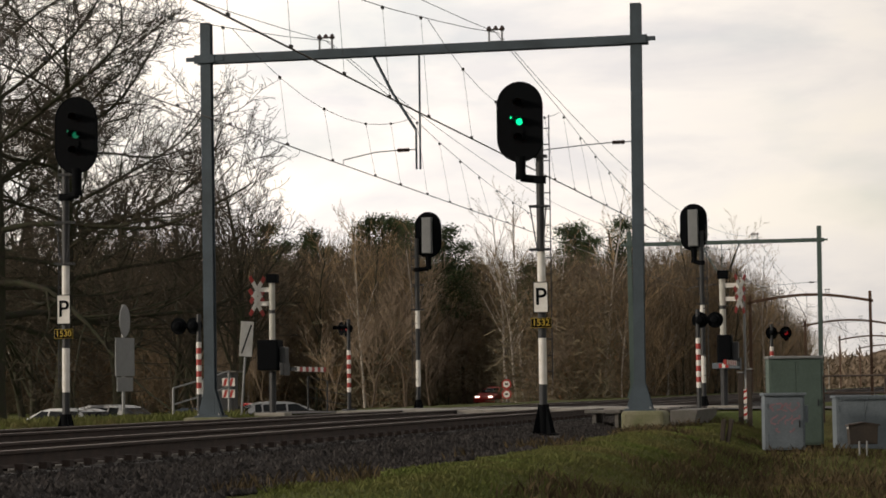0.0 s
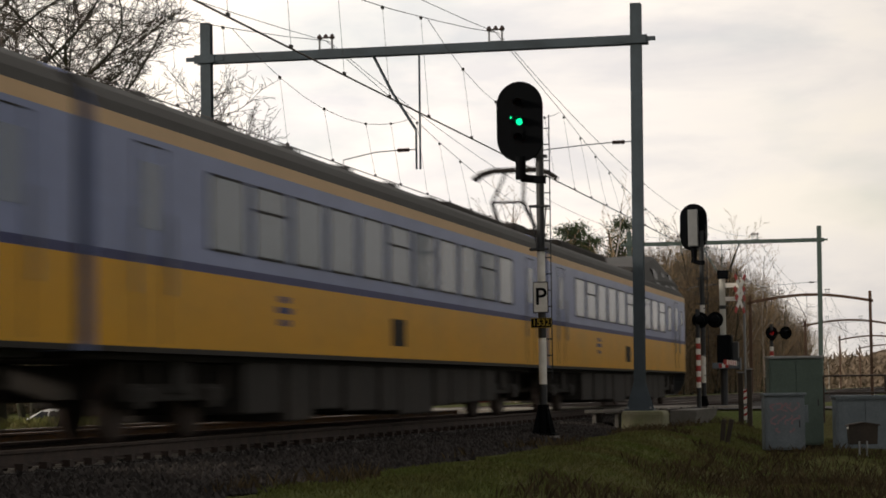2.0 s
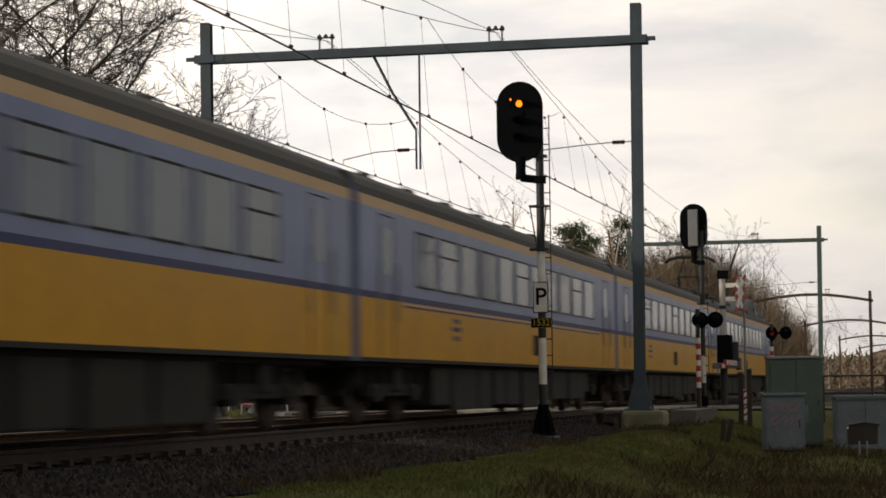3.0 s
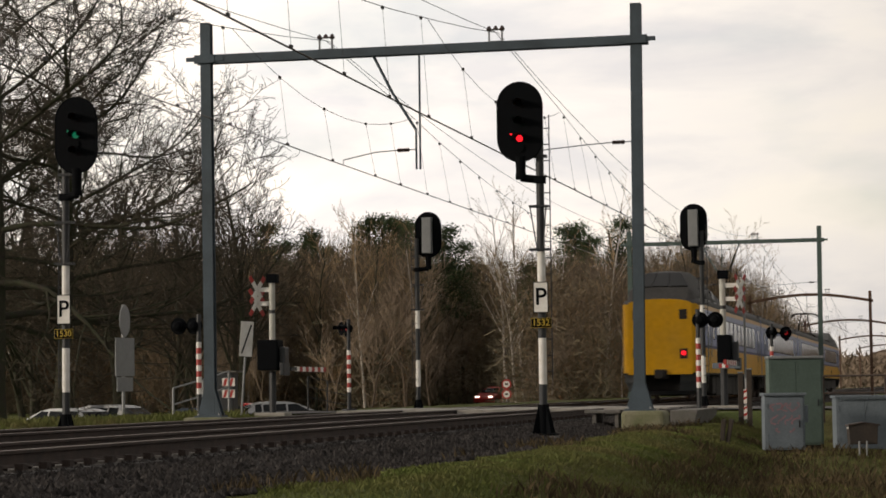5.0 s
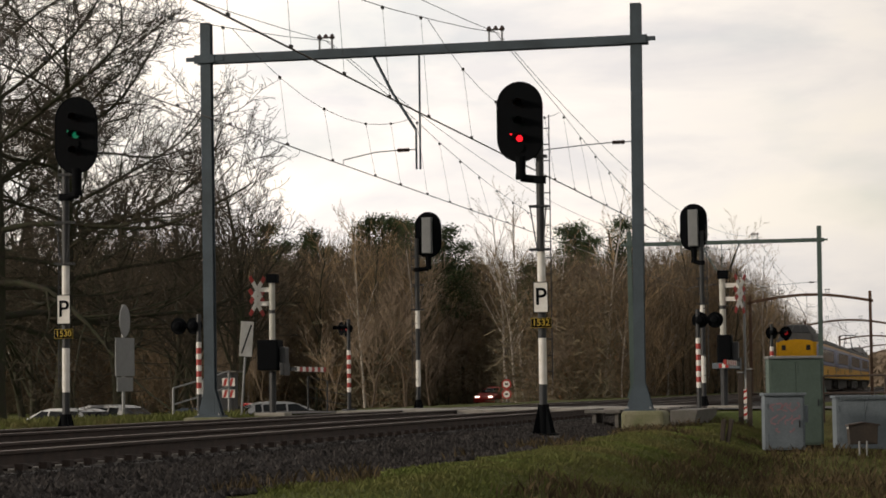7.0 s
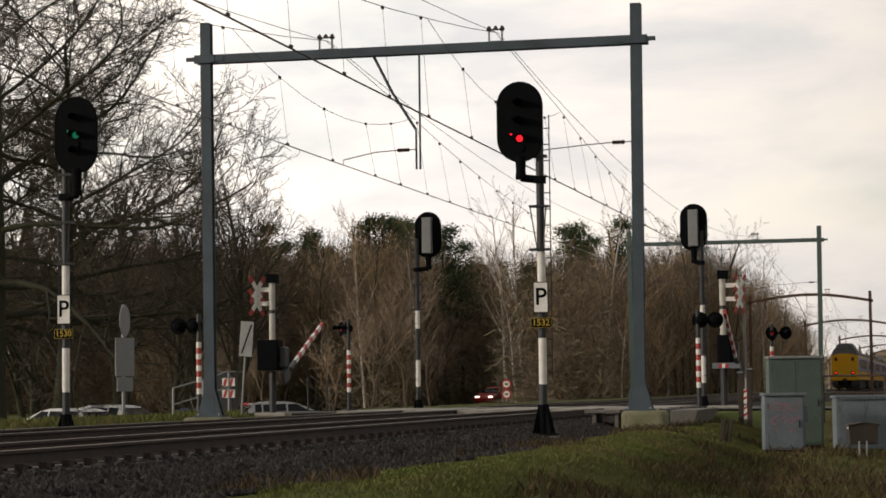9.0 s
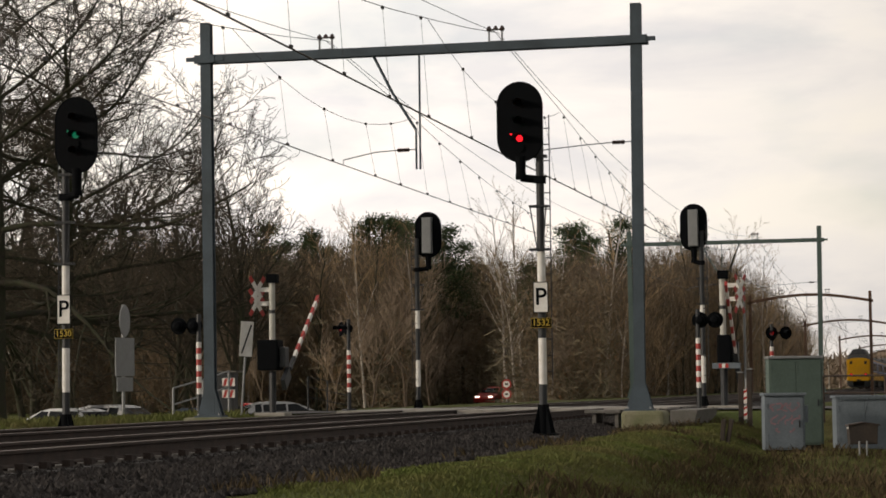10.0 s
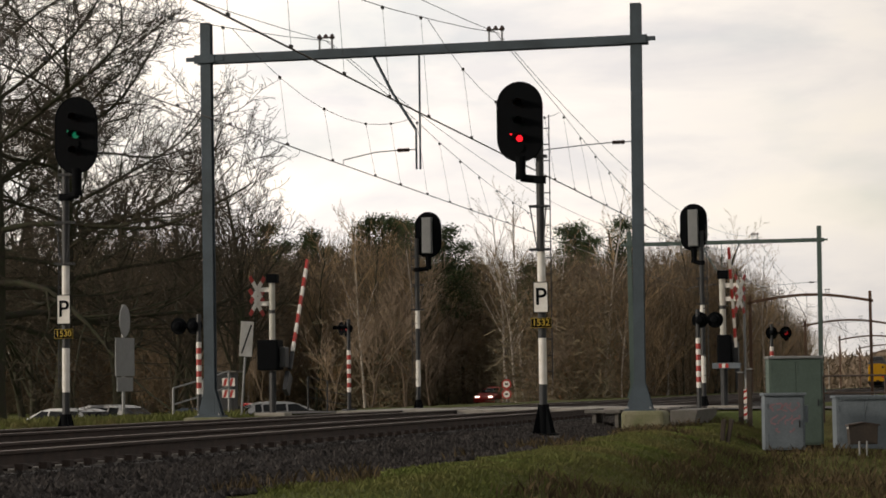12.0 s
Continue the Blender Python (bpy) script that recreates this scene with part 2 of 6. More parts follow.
def plate(bm, outline, y0, y1, bevel=0.0):
    """A flat plate: outline of (x, z), from y0 to y1."""
    a = [bm.verts.new((x, y0, z)) for x, z in outline]
    b = [bm.verts.new((x, y1, z)) for x, z in outline]
    n = len(a)
    fs = [bm.faces.new(a), bm.faces.new(list(reversed(b)))]
    for i in range(n):
        fs.append(bm.faces.new((a[i], b[i], b[(i + 1) % n], a[(i + 1) % n])))
    if bevel:
        bmesh.ops.bevel(bm, geom=[e for f in fs[:2] for e in f.edges], offset=bevel, segments=2, profile=0.6, affect="EDGES")
    return bm


def stadium(w, h, n=14):
    r, c = w / 2, h / 2 - w / 2
    pts = [(r * math.cos(math.pi * k / n), c + r * math.sin(math.pi * k / n)) for k in range(n + 1)]
    return pts + [(-x, -z) for x, z in pts]


def disc(x, z, r, y0, y1, n=16):
    return plate(bmesh.new(), [(x + r * math.cos(math.tau * k / n), z + r * math.sin(math.tau * k / n)) for k in range(n)], y0, y1)


def lettering(name, words, size, mat, parent, m, label=""):
    """Flat letters in the built-in font, as a mesh; they face -y."""
    cu = bpy.data.curves.new(name, "FONT")
    cu.body, cu.size, cu.align_x, cu.align_y, cu.extrude = words, size, "CENTER", "CENTER", 0.002
    cu.offset = size * 0.012
    tmp = bpy.data.objects.new(name, cu)
    scene.collection.objects.link(tmp)
    bpy.context.view_layer.update()
    me = bpy.data.meshes.new_from_object(tmp.evaluated_get(bpy.context.evaluated_depsgraph_get()))
    bpy.data.objects.remove(tmp)
    bpy.data.curves.remove(cu)
    me.materials.clear()
    ob = mesh_part(name, me, mat, parent, label)
    ob.matrix_basis = m @ pose(0, 0, 0, 90, 0, 0)
    return ob


def smoothstep(a, b, x):
    t = min(1.0, max(0.0, (x - a) / (b - a)))
    return t * t * (3 - 2 * t)


# ---- the lie of the land ----
def ground_z(x, y):
    """Height of the ground: the formation, the grass shoulder, the low fields on both sides and the road that climbs to the crossing."""
    w = (0.13 if x > 4 else 0.07) * noise.noise(Vector((x * 0.45, y * 0.26, 3.1))) + 0.04 * noise.noise(Vector((x * 1.1, y * 0.9, 8.0)))
    if x >= -2:
        z = -0.55 + 0.08 * smoothstep(3.0, 3.8, x) - 0.42 * smoothstep(4.6, 6.4, x) - 0.1 * smoothstep(6.0, 12.0, x)
        z -= 0.25 * smoothstep(5.6, 7.2, x) * smoothstep(-7.5, -11.0, y)
    else:
        z = -0.65 + 0.45 * smoothstep(-6.6, -7.6, x) - 1.20 * smoothstep(-9.8, -14.0, x) + 0.45 * smoothstep(40, 85, y) * smoothstep(-10, -14, x)
    road = smoothstep(4.5, 7.5, y) * (1 - smoothstep(19.0, 23.0, y))
    up = -0.17 - 0.30 * smoothstep(5, 14, x) if x > -2 else -0.17 - 0.95 * smoothstep(-10.0, -17.0, x)
    if x > 2.4 or x < -6.4:
        z += (up - 0.04 - z) * road
    if abs(x + 2) < 5 or road > 0.5:
        w *= 0.3
    return z + w


def axis_steps(lo, hi, fine_lo, fine_hi, fine, growth=1.25):
    vals = list(np.arange(fine_lo, fine_hi + 1e-6, fine))
    d, v = fine, fine_lo
    left = []
    while v > lo:
        d *= growth
        v = max(lo, v - d)
        left.append(v)
    d, v = fine, vals[-1]
    right = []
    while v < hi:
        d *= growth
        v = min(hi, v + d)
        right.append(v)
    return left[::-1] + vals + right


def make_ground():
    xs = axis_steps(-2500, 2500, -22, 22, 0.4)
    ys = axis_steps(-1200, 3500, -50, 60, 0.6)
    verts = [(x, y, ground_z(x, y)) for y in ys for x in xs]
    n = len(xs)
    faces = [(j * n + i, j * n + i + 1, (j + 1) * n + i + 1, (j + 1) * n + i) for j in range(len(ys) - 1) for i in range(n - 1)]
    me = bpy.data.meshes.new("ground")
    me.from_pydata(verts, [], faces)
    tagged(mesh_part("ground", me, SOIL, smooth=True), "mossy grass and brown winter soil beside the railway", "ground", kind="structure")


make_ground()

# ---- the two tracks ----
LEFT_X, LEFT_Z, RAIL_Z = -4.0, -0.105, -0.105
RAIL_FROM, RAIL_TO = -60.0, 640.0


def make_ballast(name, cx, z0):
    """The bed: flat between the sleepers, sloping down at the shoulders."""
    prof = [(-3.4, -0.50), (-2.1, -0.26), (-1.3, -0.235), (1.3, -0.235), (2.1, -0.26), (3.4, -0.50)]
    ys = axis_steps(RAIL_FROM, RAIL_TO, -45, 40, 0.5, 1.2)
    verts = [(cx + x, y, z0 + z + 0.03 * noise.noise(Vector((x * 3, y * 2, cx)))) for y in ys for x, z in prof]
    n = len(prof)
    faces = [(j * n + i, j * n + i + 1, (j + 1) * n + i + 1, (j + 1) * n + i) for j in range(len(ys) - 1) for i in range(n - 1)]
    me = bpy.data.meshes.new(name)
    me.from_pydata(verts, [], faces)
    return tagged(mesh_part(name, me, BALLAST_BED, smooth=True), "dark crushed-stone ballast bed under the rails", "ballast", kind="structure")


bed_near = make_ballast("ballast_1", 0.0, RAIL_Z)
bed_far = make_ballast("ballast_2", LEFT_X, LEFT_Z)


def make_rail(cx, cz, track):
    prof = [(-0.075, -0.172), (0.075, -0.172), (0.075, -0.16), (0.012, -0.14), (0.010, -0.05), (0.036, -0.036), (0.036, -0.006), (0.028, 0.0),
            (-0.028, 0.0), (-0.036, -0.006), (-0.036, -0.036), (-0.010, -0.05), (-0.012, -0.14), (-0.075, -0.16)]
    bm = bmesh.new()
    a = [bm.verts.new((cx + x, RAIL_FROM, cz + z)) for x, z in prof]
    b = [bm.verts.new((cx + x, RAIL_TO, cz + z)) for x, z in prof]
    for i in range(len(prof)):
        j = (i + 1) % len(prof)
        f = bm.faces.new((a[i], a[j], b[j], b[i]))
        f.material_index = 1 if i in (6, 7, 8) else 0
    bm.faces.new(a), bm.faces.new(b)
    part("rail", bm, [RUSTY, RAIL_HEAD], track, "rusty steel rail with a polished head")


def make_track(name, cx, cz):
    track = thing(name, pose(0, 0, 0), "straight railway track of rusty rails on concrete sleepers", "railway track", "tracks of the line")
    for side in (-0.7535, 0.7535):
        make_rail(cx + side, cz, track)
    return track


track_near = make_track("railway_track", 0.0, RAIL_Z)
track_far = make_track("railway_track", LEFT_X, LEFT_Z)


# ---- overhead line ----
def mast_h(parent, x, y, z0, z1, mat, rake=0.0):
    """An H-section column with a stiffened foot."""
    w, d, t = 0.24, 0.22, 0.022
    bm = bmesh.new()
    h_section(bm, [((x + dx, y, z), (1, 0, 0), (0, 1, 0)) for z, dx in ((z0, 0.0), (z1, rake))], w, d, t)
    column = part("column", bm, mat, parent)
    bm = bmesh.new()
    for sx in (-1, 1):
        for yy in (y - d / 2 + 0.002, y + d / 2 - 0.02):
            plate(bm, [(x + sx * w / 2, z0 + 0.02), (x + sx * (w / 2 + 0.17), z0 + 0.02), (x + sx * (w / 2 + 0.15), z0 + 0.10), (x + sx * w / 2, z0 + 0.62)], yy, yy + 0.018)
    box(bm, x - 0.32, x + 0.32, y - 0.24, y + 0.24, z0 - 0.02, z0 + 0.02)
    part("foot_plate", bm, mat, parent, "stiffened steel foot plate")
    for sx in (-0.25, 0.25):
        for sy in (-0.17, 0.17):
            part("bolt", tubed([(x + sx, y + sy, z0), (x + sx, y + sy, z0 + 0.07)], 0.022, 6), GALV, parent)
    return column


def insulator_stack(parent, x, y, z):
    """A frame on the beam that carries a feeder cable on two insulators."""
    bm = bmesh.new()
    for sx in (-0.15, 0.15):
        box(bm, x + sx - 0.016, x + sx + 0.016, y - 0.03, y + 0.03, z, z + 0.25)
    box(bm, x - 0.17, x + 0.17, y - 0.025, y + 0.025, z + 0.0, z + 0.03)
    fr = part("cable_bracket", bm, GALV, parent, "small steel bracket on the beam")
    bm = bmesh.new()
    for sx in (-0.15, 0.15, 0.0):
        tube(bm, [(x + sx, y, z + 0.25 + (0.05 if sx == 0 else 0)), (x + sx, y, z + 0.29), (x + sx, y, z + 0.33), (x + sx, y, z + 0.37)], [0.045, 0.065, 0.05, 0.02], 8)
    box(bm, x - 0.15, x + 0.15, y - 0.015, y + 0.015, z + 0.27, z + 0.30)
    part("insulator", bm, PORCELAIN, fr, "brown ribbed insulators")


def rod_insulator(bm, a, b):
    a, b = Vector(a), Vector(b)
    pts, rad = [], []
    for k in range(13):
        pts.append(a.lerp(b, k / 12))
        rad.append(0.055 if k % 2 else 0.03)
    tube(bm, pts, rad, 8)


def gantry(y, xl, xr, beam_z, top_l, top_r, mat, arched=0.0, detail=True, zb=-0.06, rake=0.06):
    g = thing("catenary_gantry", pose(0, y, 0), "grey steel catenary gantry spanning both tracks" if not arched else "weathered catenary gantry with a curved beam", "catenary gantry", "gantries over the line")
    if detail:
        mast_h(g, xr - rake, 0, zb, top_r, mat, rake)
        mast_h(g, xl + rake, 0, zb - 0.05, top_l, mat, -rake)
    else:
        for x, t in ((xl, top_l), (xr, top_r)):
            part("column", boxed(x - 0.13, x + 0.13, -0.13, 0.13, zb - 0.5, t, bevel=0.02), mat, g)
    bm = bmesh.new()
    if arched:
        n = 16
        pts = [(xl - 0.25 + (xr - xl + 0.5) * k / n) for k in range(n + 1)]
        zz = [beam_z + arched * math.sin(math.pi * k / n) for k in range(n + 1)]
        out = list(zip(pts, zz)) + [(x, z - 0.24) for x, z in reversed(list(zip(pts, zz)))]
        plate(bm, out, -0.13, 0.13)
    else:
        x0, x1 = xl - 0.26, xr + 0.26
        h_section(bm, [((x, 0, beam_z), (0, 0, 1), (0, 1, 0)) for x in (x0, x1)], 0.20, 0.27, 0.02)
    part("beam", bm, mat, g)
    if detail:
        for x in (xl, xr):
            bm = bmesh.new()
            box(bm, x - 0.24, x + 0.24, -0.17, -0.137, beam_z - 0.09, beam_z + 0.09)
            box(bm, x - 0.45, x + 0.45, -0.155, -0.137, beam_z - 0.05, beam_z + 0.05)
            part("splice_plate", bm, mat, g)
    for x in (-4.01, -0.02):
        insulator_stack(g, x, 0, beam_z + 0.10 + (arched * 0.85 if arched else 0))
    # the hanging post between the tracks, with its brace
    top = beam_z - 0.1 + (arched * 0.95 if arched else 0)
    bm = bmesh.new()
    for dx in (-0.045, 0.045):
        box(bm, -1.85 + dx - 0.018, -1.85 + dx + 0.018, -0.03, 0.03, 5.45, 6.35)
    box(bm, -1.85 + 0.027, -1.85 + 0.063, -0.03, 0.03, 6.35, top)
    part("drop_post", bm, mat, g)
    bm = bmesh.new()
    tube(bm, [(-2.89, 0.03, top + 0.02), (-2.45, 0.03, top - 0.85), (-1.9, 0.03, 6.35)], 0.035, 6)
    part("brace", bm, mat, g)
    for name, x0, x1, z0 in (("left", -1.88, -3.62, LEFT_Z), ("right", xr - 0.12, 0.25, 0.0)):
        za = 5.9
        bm = bmesh.new()
        step = -1 if x1 < x0 else 1
        tube(bm, [(x0 + 0.45 * step, 0, za - 0.0), (x0 + 1.0 * step, 0, za - 0.03), (x1, 0, za - 0.18), (x1, 0, za - 0.28)], 0.014, 6)
        tube(bm, [(x0, 0, za + 0.01), (x0 + 0.2 * step, 0, za)], 0.014, 6)
        arm = part("registration_arm", bm, GALV, g)
        bm = bmesh.new()
        rod_insulator(bm, (x0 + 0.18 * step, 0, za), (x0 + 0.46 * step, 0, za))
        part("insulator", bm, PORCELAIN, arm, "brown ribbed insulator")
    return g


GANTRY_Y = [0.0, 71.0, 147.0, 226.0, 318.0, 405.0, 480.0]
gantry(0.0, -6.9, 3.18, 8.18, 9.04, 9.0, MAST_PAINT)
gantry(71.0, -6.8, 3.38, 8.15, 8.88, 8.9, GREEN_PAINT)
for gy in GANTRY_Y[2:]:
    gantry(gy, -6.7, 3.6, 7.75, 8.3, 8.5, MAST_BROWN, arched=0.65, detail=False)


def foundation(x, y, z0, z1, sx, sy):
    tagged(part("mast_foundation", boxed(x - sx, x + sx, y - sy, y + sy, z0, z1, bevel=0.09), MOSSY), "mossy concrete foundation block of a catenary mast", "foundation")


foundation(3.23, 0.0, -0.75, -0.081, 0.47, 0.55)
foundation(-6.9, 0.0, -0.8, -0.131, 0.47, 0.5)


def wires():
    """Over each track: a messenger cable from insulator to insulator, a stitch wire below each beam, the contact wire on droppers, and a feeder."""
    spans = [-71.0] + GANTRY_Y
    for cx in (0.2, -3.75):
        line = thing("overhead_line", pose(0, 0, 0), "thin contact wire hung on droppers from a sagging cable", "overhead line", "overhead lines")
        fx = -0.02 if cx > 0 else -4.01

        def cable(y, ya, yb):
            u = (y - ya) / (yb - ya)
            return fx + (cx - fx) * min(1.0, min(y - ya, yb - y) / 6.0), 8.50 - 2.42 * 4 * u * (1 - u)

        ys = []
        for ya, yb in zip(spans, spans[1:]):
            ys += [(ya + (yb - ya) * i / 20, ya, yb) for i in range(20)]
        ys.append((spans[-1], spans[-2], spans[-1]))
        part("messenger_cable", tubed([(cable(*q)[0], q[0], cable(*q)[1]) for q in ys], 0.008, 5), WIRE, line)
        low = [(cx + 0.15 + 0.18 * math.sin(q[0] * math.pi / 71), q[0], 5.60) for q in ys]
        part("contact_wire", tubed(low, 0.010, 5), COPPER, line, "worn copper contact wire")
        part("contact_wire", tubed([(x - 0.05, y, z + 0.012) for x, y, z in low], 0.008, 5), COPPER, line, "worn copper contact wire")
        part("feeder_cable", tubed([(fx + 0.08, y, 8.47 - 1.36 * 4 * ((y - ya) / (yb - ya)) * (1 - (y - ya) / (yb - ya))) for y, ya, yb in ys], 0.0075, 5), WIRE, line)
        for gy in GANTRY_Y:
            end = 7.6
            zt = cable(gy - end, gy - 71, gy)[1]
            zs = lambda d: 6.78 + (zt - 6.78) * (d / end) ** 2 * (1.0 if abs(d) > 3 else 0.9)
            part("stitch_wire", tubed([(cx - 0.05, gy + d, zs(d)) for d in (-end, -6, -4.3, -2.5, -0.9, 1, 2.8, 4.2, 5.4, 6.6, end)], 0.007, 4), WIRE, line)
            spots = [(d, zs(d)) for d in (-4.4, -0.95, 2.8, 5.3)]
            if gy < 160:
                for k in range(9):
                    for d in (8.2 + 2.7 * k, -8.2 - 3.0 * k):
                        y = gy + d
                        if y < -69:
                            continue
                        i = max(j for j in range(len(spans) - 1) if spans[j] <= y) if y < spans[-1] else len(spans) - 2
                        spots.append((d, cable(y, spans[i], spans[i + 1])[1]))
            for d, z in spots:
                y = gy + d
                xl = cx + 0.15 + 0.18 * math.sin(y * math.pi / 71)
                bm = tubed([(cx - 0.05, y, z), (xl, y, 5.61)], 0.0045, 3)
                for p in ((cx - 0.05, y, z), (xl, y, 5.62)):
                    box(bm, p[0] - 0.02, p[0] + 0.02, p[1] - 0.05, p[1] + 0.05, p[2] - 0.028, p[2] + 0.028)
                part("dropper", bm, WIRE, line)


wires()


# ---- signals ----
def shutter_spot(parent, x, z, colour, y=-0.155, r=0.062, side_lens=True, y0=0.0):
    """A lamp in the face of a signal: a hood, a lens that always glows, and an added black blade that hides it while
    dark and drops when it lights.
    """
    bm = bmesh.new()
    n = 14
    rows = []
    for k in range(n + 1):
        a = math.pi * 1.15 * k / n - 0.24
        rows.append([bm.verts.new((math.cos(a) * rr + x, yy, math.sin(a) * rr + z)) for yy, rr in ((y0 - 0.02, r * 1.5), (y0 + y - 0.07, r * 1.45), (y0 + y - 0.07, r * 1.36), (y0 - 0.02, r * 1.4))])
    for p, q in zip(rows, rows[1:]):
        for i in range(4):
            bm.faces.new((p[i], p[(i + 1) % 4], q[(i + 1) % 4], q[i]))
    bm.faces.new(rows[0]), bm.faces.new(rows[-1])
    hood = part("lamp_hood", bm, BLACK, parent)
    part("lens", disc(x, z, r, y0 - 0.05, y0 - 0.034), colour, hood)
    # added blades mask the lenses to switch the lamp off
    blade = part("blade", disc(0.0, 0.0, r * 1.28, -0.004, 0.004), BLACK, hood, "added black blade that hides the glowing lens until it drops")
    blade.matrix_basis = pose(x, y0 - 0.058, z)
    pair, spots = [blade], [(x, y0 - 0.058, z)]
    if side_lens:
        part("side_lens", disc(x - r * 2.6, z + r * 1.35, r * 0.30, y0 - 0.048, y0 - 0.034, 10), colour, hood)
        small = part("blade", disc(0.0, 0.0, r * 0.5, -0.003, 0.003, 10), BLACK, hood)
        small.matrix_basis = pose(x - r * 2.6, y0 - 0.056, z + r * 1.35)
        pair.append(small), spots.append((x - r * 2.6, y0 - 0.056, z + r * 1.35))
    return pair, spots, r * 2.75


def signal(name_words, x, y, base, group, facing=1, words="", hx=-0.32, green=None, dz=0.0, hl=0.0):
    """A colour-light signal on a black and white post. facing 1: its face turns to -y."""
    s = thing("railway_signal", pose(x, y, dz, 0, 0, 0 if facing > 0 else 180), name_words, "railway signal", group)
    hx *= facing
    # post in bands
    bands = [(base, 0.0, DARK_POST), (0.0, 0.52, DARK_POST), (0.52, 1.37, WHITE), (1.37, 2.39, DARK_POST), (2.39, 2.96, WHITE), (2.96, 5.3, DARK_POST)]
    for z0, z1, mat in bands:
        part("post_band", tubed([(0, 0, z0), (0, 0, z1)], 0.073, 14), mat, s, "white post band" if mat is WHITE else "")
    bm = bmesh.new()
    tube(bm, [(0, 0, base), (0, 0, base + 0.55)], 0.105, 14)
    for a in range(4):
        ang = math.pi / 4 + a * math.pi / 2
        c, d = math.cos(ang), math.sin(ang)
        v = [bm.verts.new(p) for p in ((0.1 * c, 0.1 * d, base + 0.55), (0.1 * c, 0.1 * d, base + 0.02), (0.25 * c, 0.25 * d, base + 0.02))]
        bm.faces.new(v)
        v2 = [bm.verts.new((p.co.x + 0.015 * d, p.co.y - 0.015 * c, p.co.z)) for p in v]
        bm.faces.new(v2)
        bm.faces.new((v[0], v[2], v2[2], v2[0]))
    box(bm, -0.24, 0.24, -0.24, 0.24, base - 0.02, base + 0.02)
    part("foot", bm, BLACK, s)
    part("footing", boxed(-0.26, 0.26, -0.26, 0.26, base - 0.45, base - 0.021, bevel=0.02), DIM_CONCRETE, s, "concrete footing")
    # head, carried before the post
    yh = -0.115
    head = part("head", plate(bmesh.new(), [(hx + a, 5.365 + hl + b) for a, b in stadium(0.86, 1.50)], yh - 0.035, yh + 0.03, bevel=0.012), BLACK, s, "black oval signal head")
    bm = plate(bmesh.new(), [(hx + a, 5.365 + hl + b) for a, b in ((-0.15, -0.6), (0.15, -0.6), (0.15, 0.55), (-0.15, 0.55))], yh + 0.031, yh + (0.10 if facing > 0 else 0.30), bevel=0.02)
    part("lamp_case", bm, GALV if facing < 0 else BLACK, head, "grey lamp case at the back" if facing < 0 else "")
    bm = bmesh.new()
    tube(bm, [(hx, yh + 0.02, 4.72 + hl), (hx, yh + 0.02, 4.36)], [0.105, 0.085], 12)
    tube(bm, [(hx, yh + 0.02, 4.62), (hx, yh + 0.02, 4.38), (hx, yh + 0.02, 4.30)], [0.06, 0.10, 0.10], 12)
    tube(bm, [(hx, yh + 0.02, 4.33), (0, 0.0, 4.29)], 0.075, 10)
    box(bm, -0.10, 0.10, -0.10, 0.10, 4.22, 4.36, bevel=0.02)
    part("head_bracket", bm, BLACK, s)
    blades = {}
    for key, z, colour in (("amber", 5.70, GLOW_AMBER), ("green", 5.365, green or GLOW_GREEN), ("red", 5.055, GLOW_RED)):
        blades[key] = shutter_spot(head, hx, z + hl, colour, y0=yh)
    # ladder
    bm = bmesh.new()
    side = -0.17 if hx > 0 else 0.17
    tube(bm, [(side, 0.06, 0.6), (side, 0.06, 5.5)], 0.011, 5)
    z = 0.75
    while z < 5.4:
        tube(bm, [(0.0, 0.06, z), (side * 1.1, 0.06, z)], 0.011, 5)
        z += 0.30
    part("ladder", bm, DARK_POST, s)
    part("step", boxed(-0.20, 0.16, -0.10, 0.10, 2.98, 3.02), DARK_POST, s)
    bm = bmesh.new()
    box(bm, -0.20, 0.16, -0.10, 0.10, 3.78, 3.82)
    tube(bm, [(-0.18, -0.08, 3.78), (-0.06, -0.06, 3.0)], 0.012, 5)
    tube(bm, [(0.12, -0.08, 3.78), (0.05, -0.06, 3.0)], 0.012, 5)
    part("step_bracket", bm, DARK_POST, s)
    part("collar", boxed(-0.13, 0.13, -0.09, 0.09, 4.70, 4.75), DARK_POST, s)
    if words:
        # plates on the post
        pl = part("letter_plate", boxed(-0.135, 0.135, -0.115, -0.095, 1.84, 2.39, bevel=0.006), WHITE, s, "white plate with a black letter P")
        bm = bmesh.new()
        for a, b, c, d in ((-0.14, 0.14, 2.385, 2.40), (-0.14, 0.14, 1.83, 1.845), (-0.14, -0.127, 1.83, 2.40), (0.127, 0.14, 1.83, 2.40)):
            box(bm, a, b, -0.120, -0.098, c, d)
        part("border", bm, BLACK, pl)
        lettering("letter", "P", 0.44, BLACK, pl, pose(0, -0.118, 2.115))
        nb = part("number_plate", boxed(-0.19, 0.19, -0.112, -0.095, 1.555, 1.735, bevel=0.004), YELLOW_SIGN, s, "yellow-edged black plate with yellow numerals")
        part("panel", boxed(-0.182, 0.182, -0.116, -0.1125, 1.563, 1.727), BLACK, nb)
        lettering("numerals", words, 0.165, YELLOW_SIGN, nb, pose(0, -0.119, 1.645))
    return s, blades


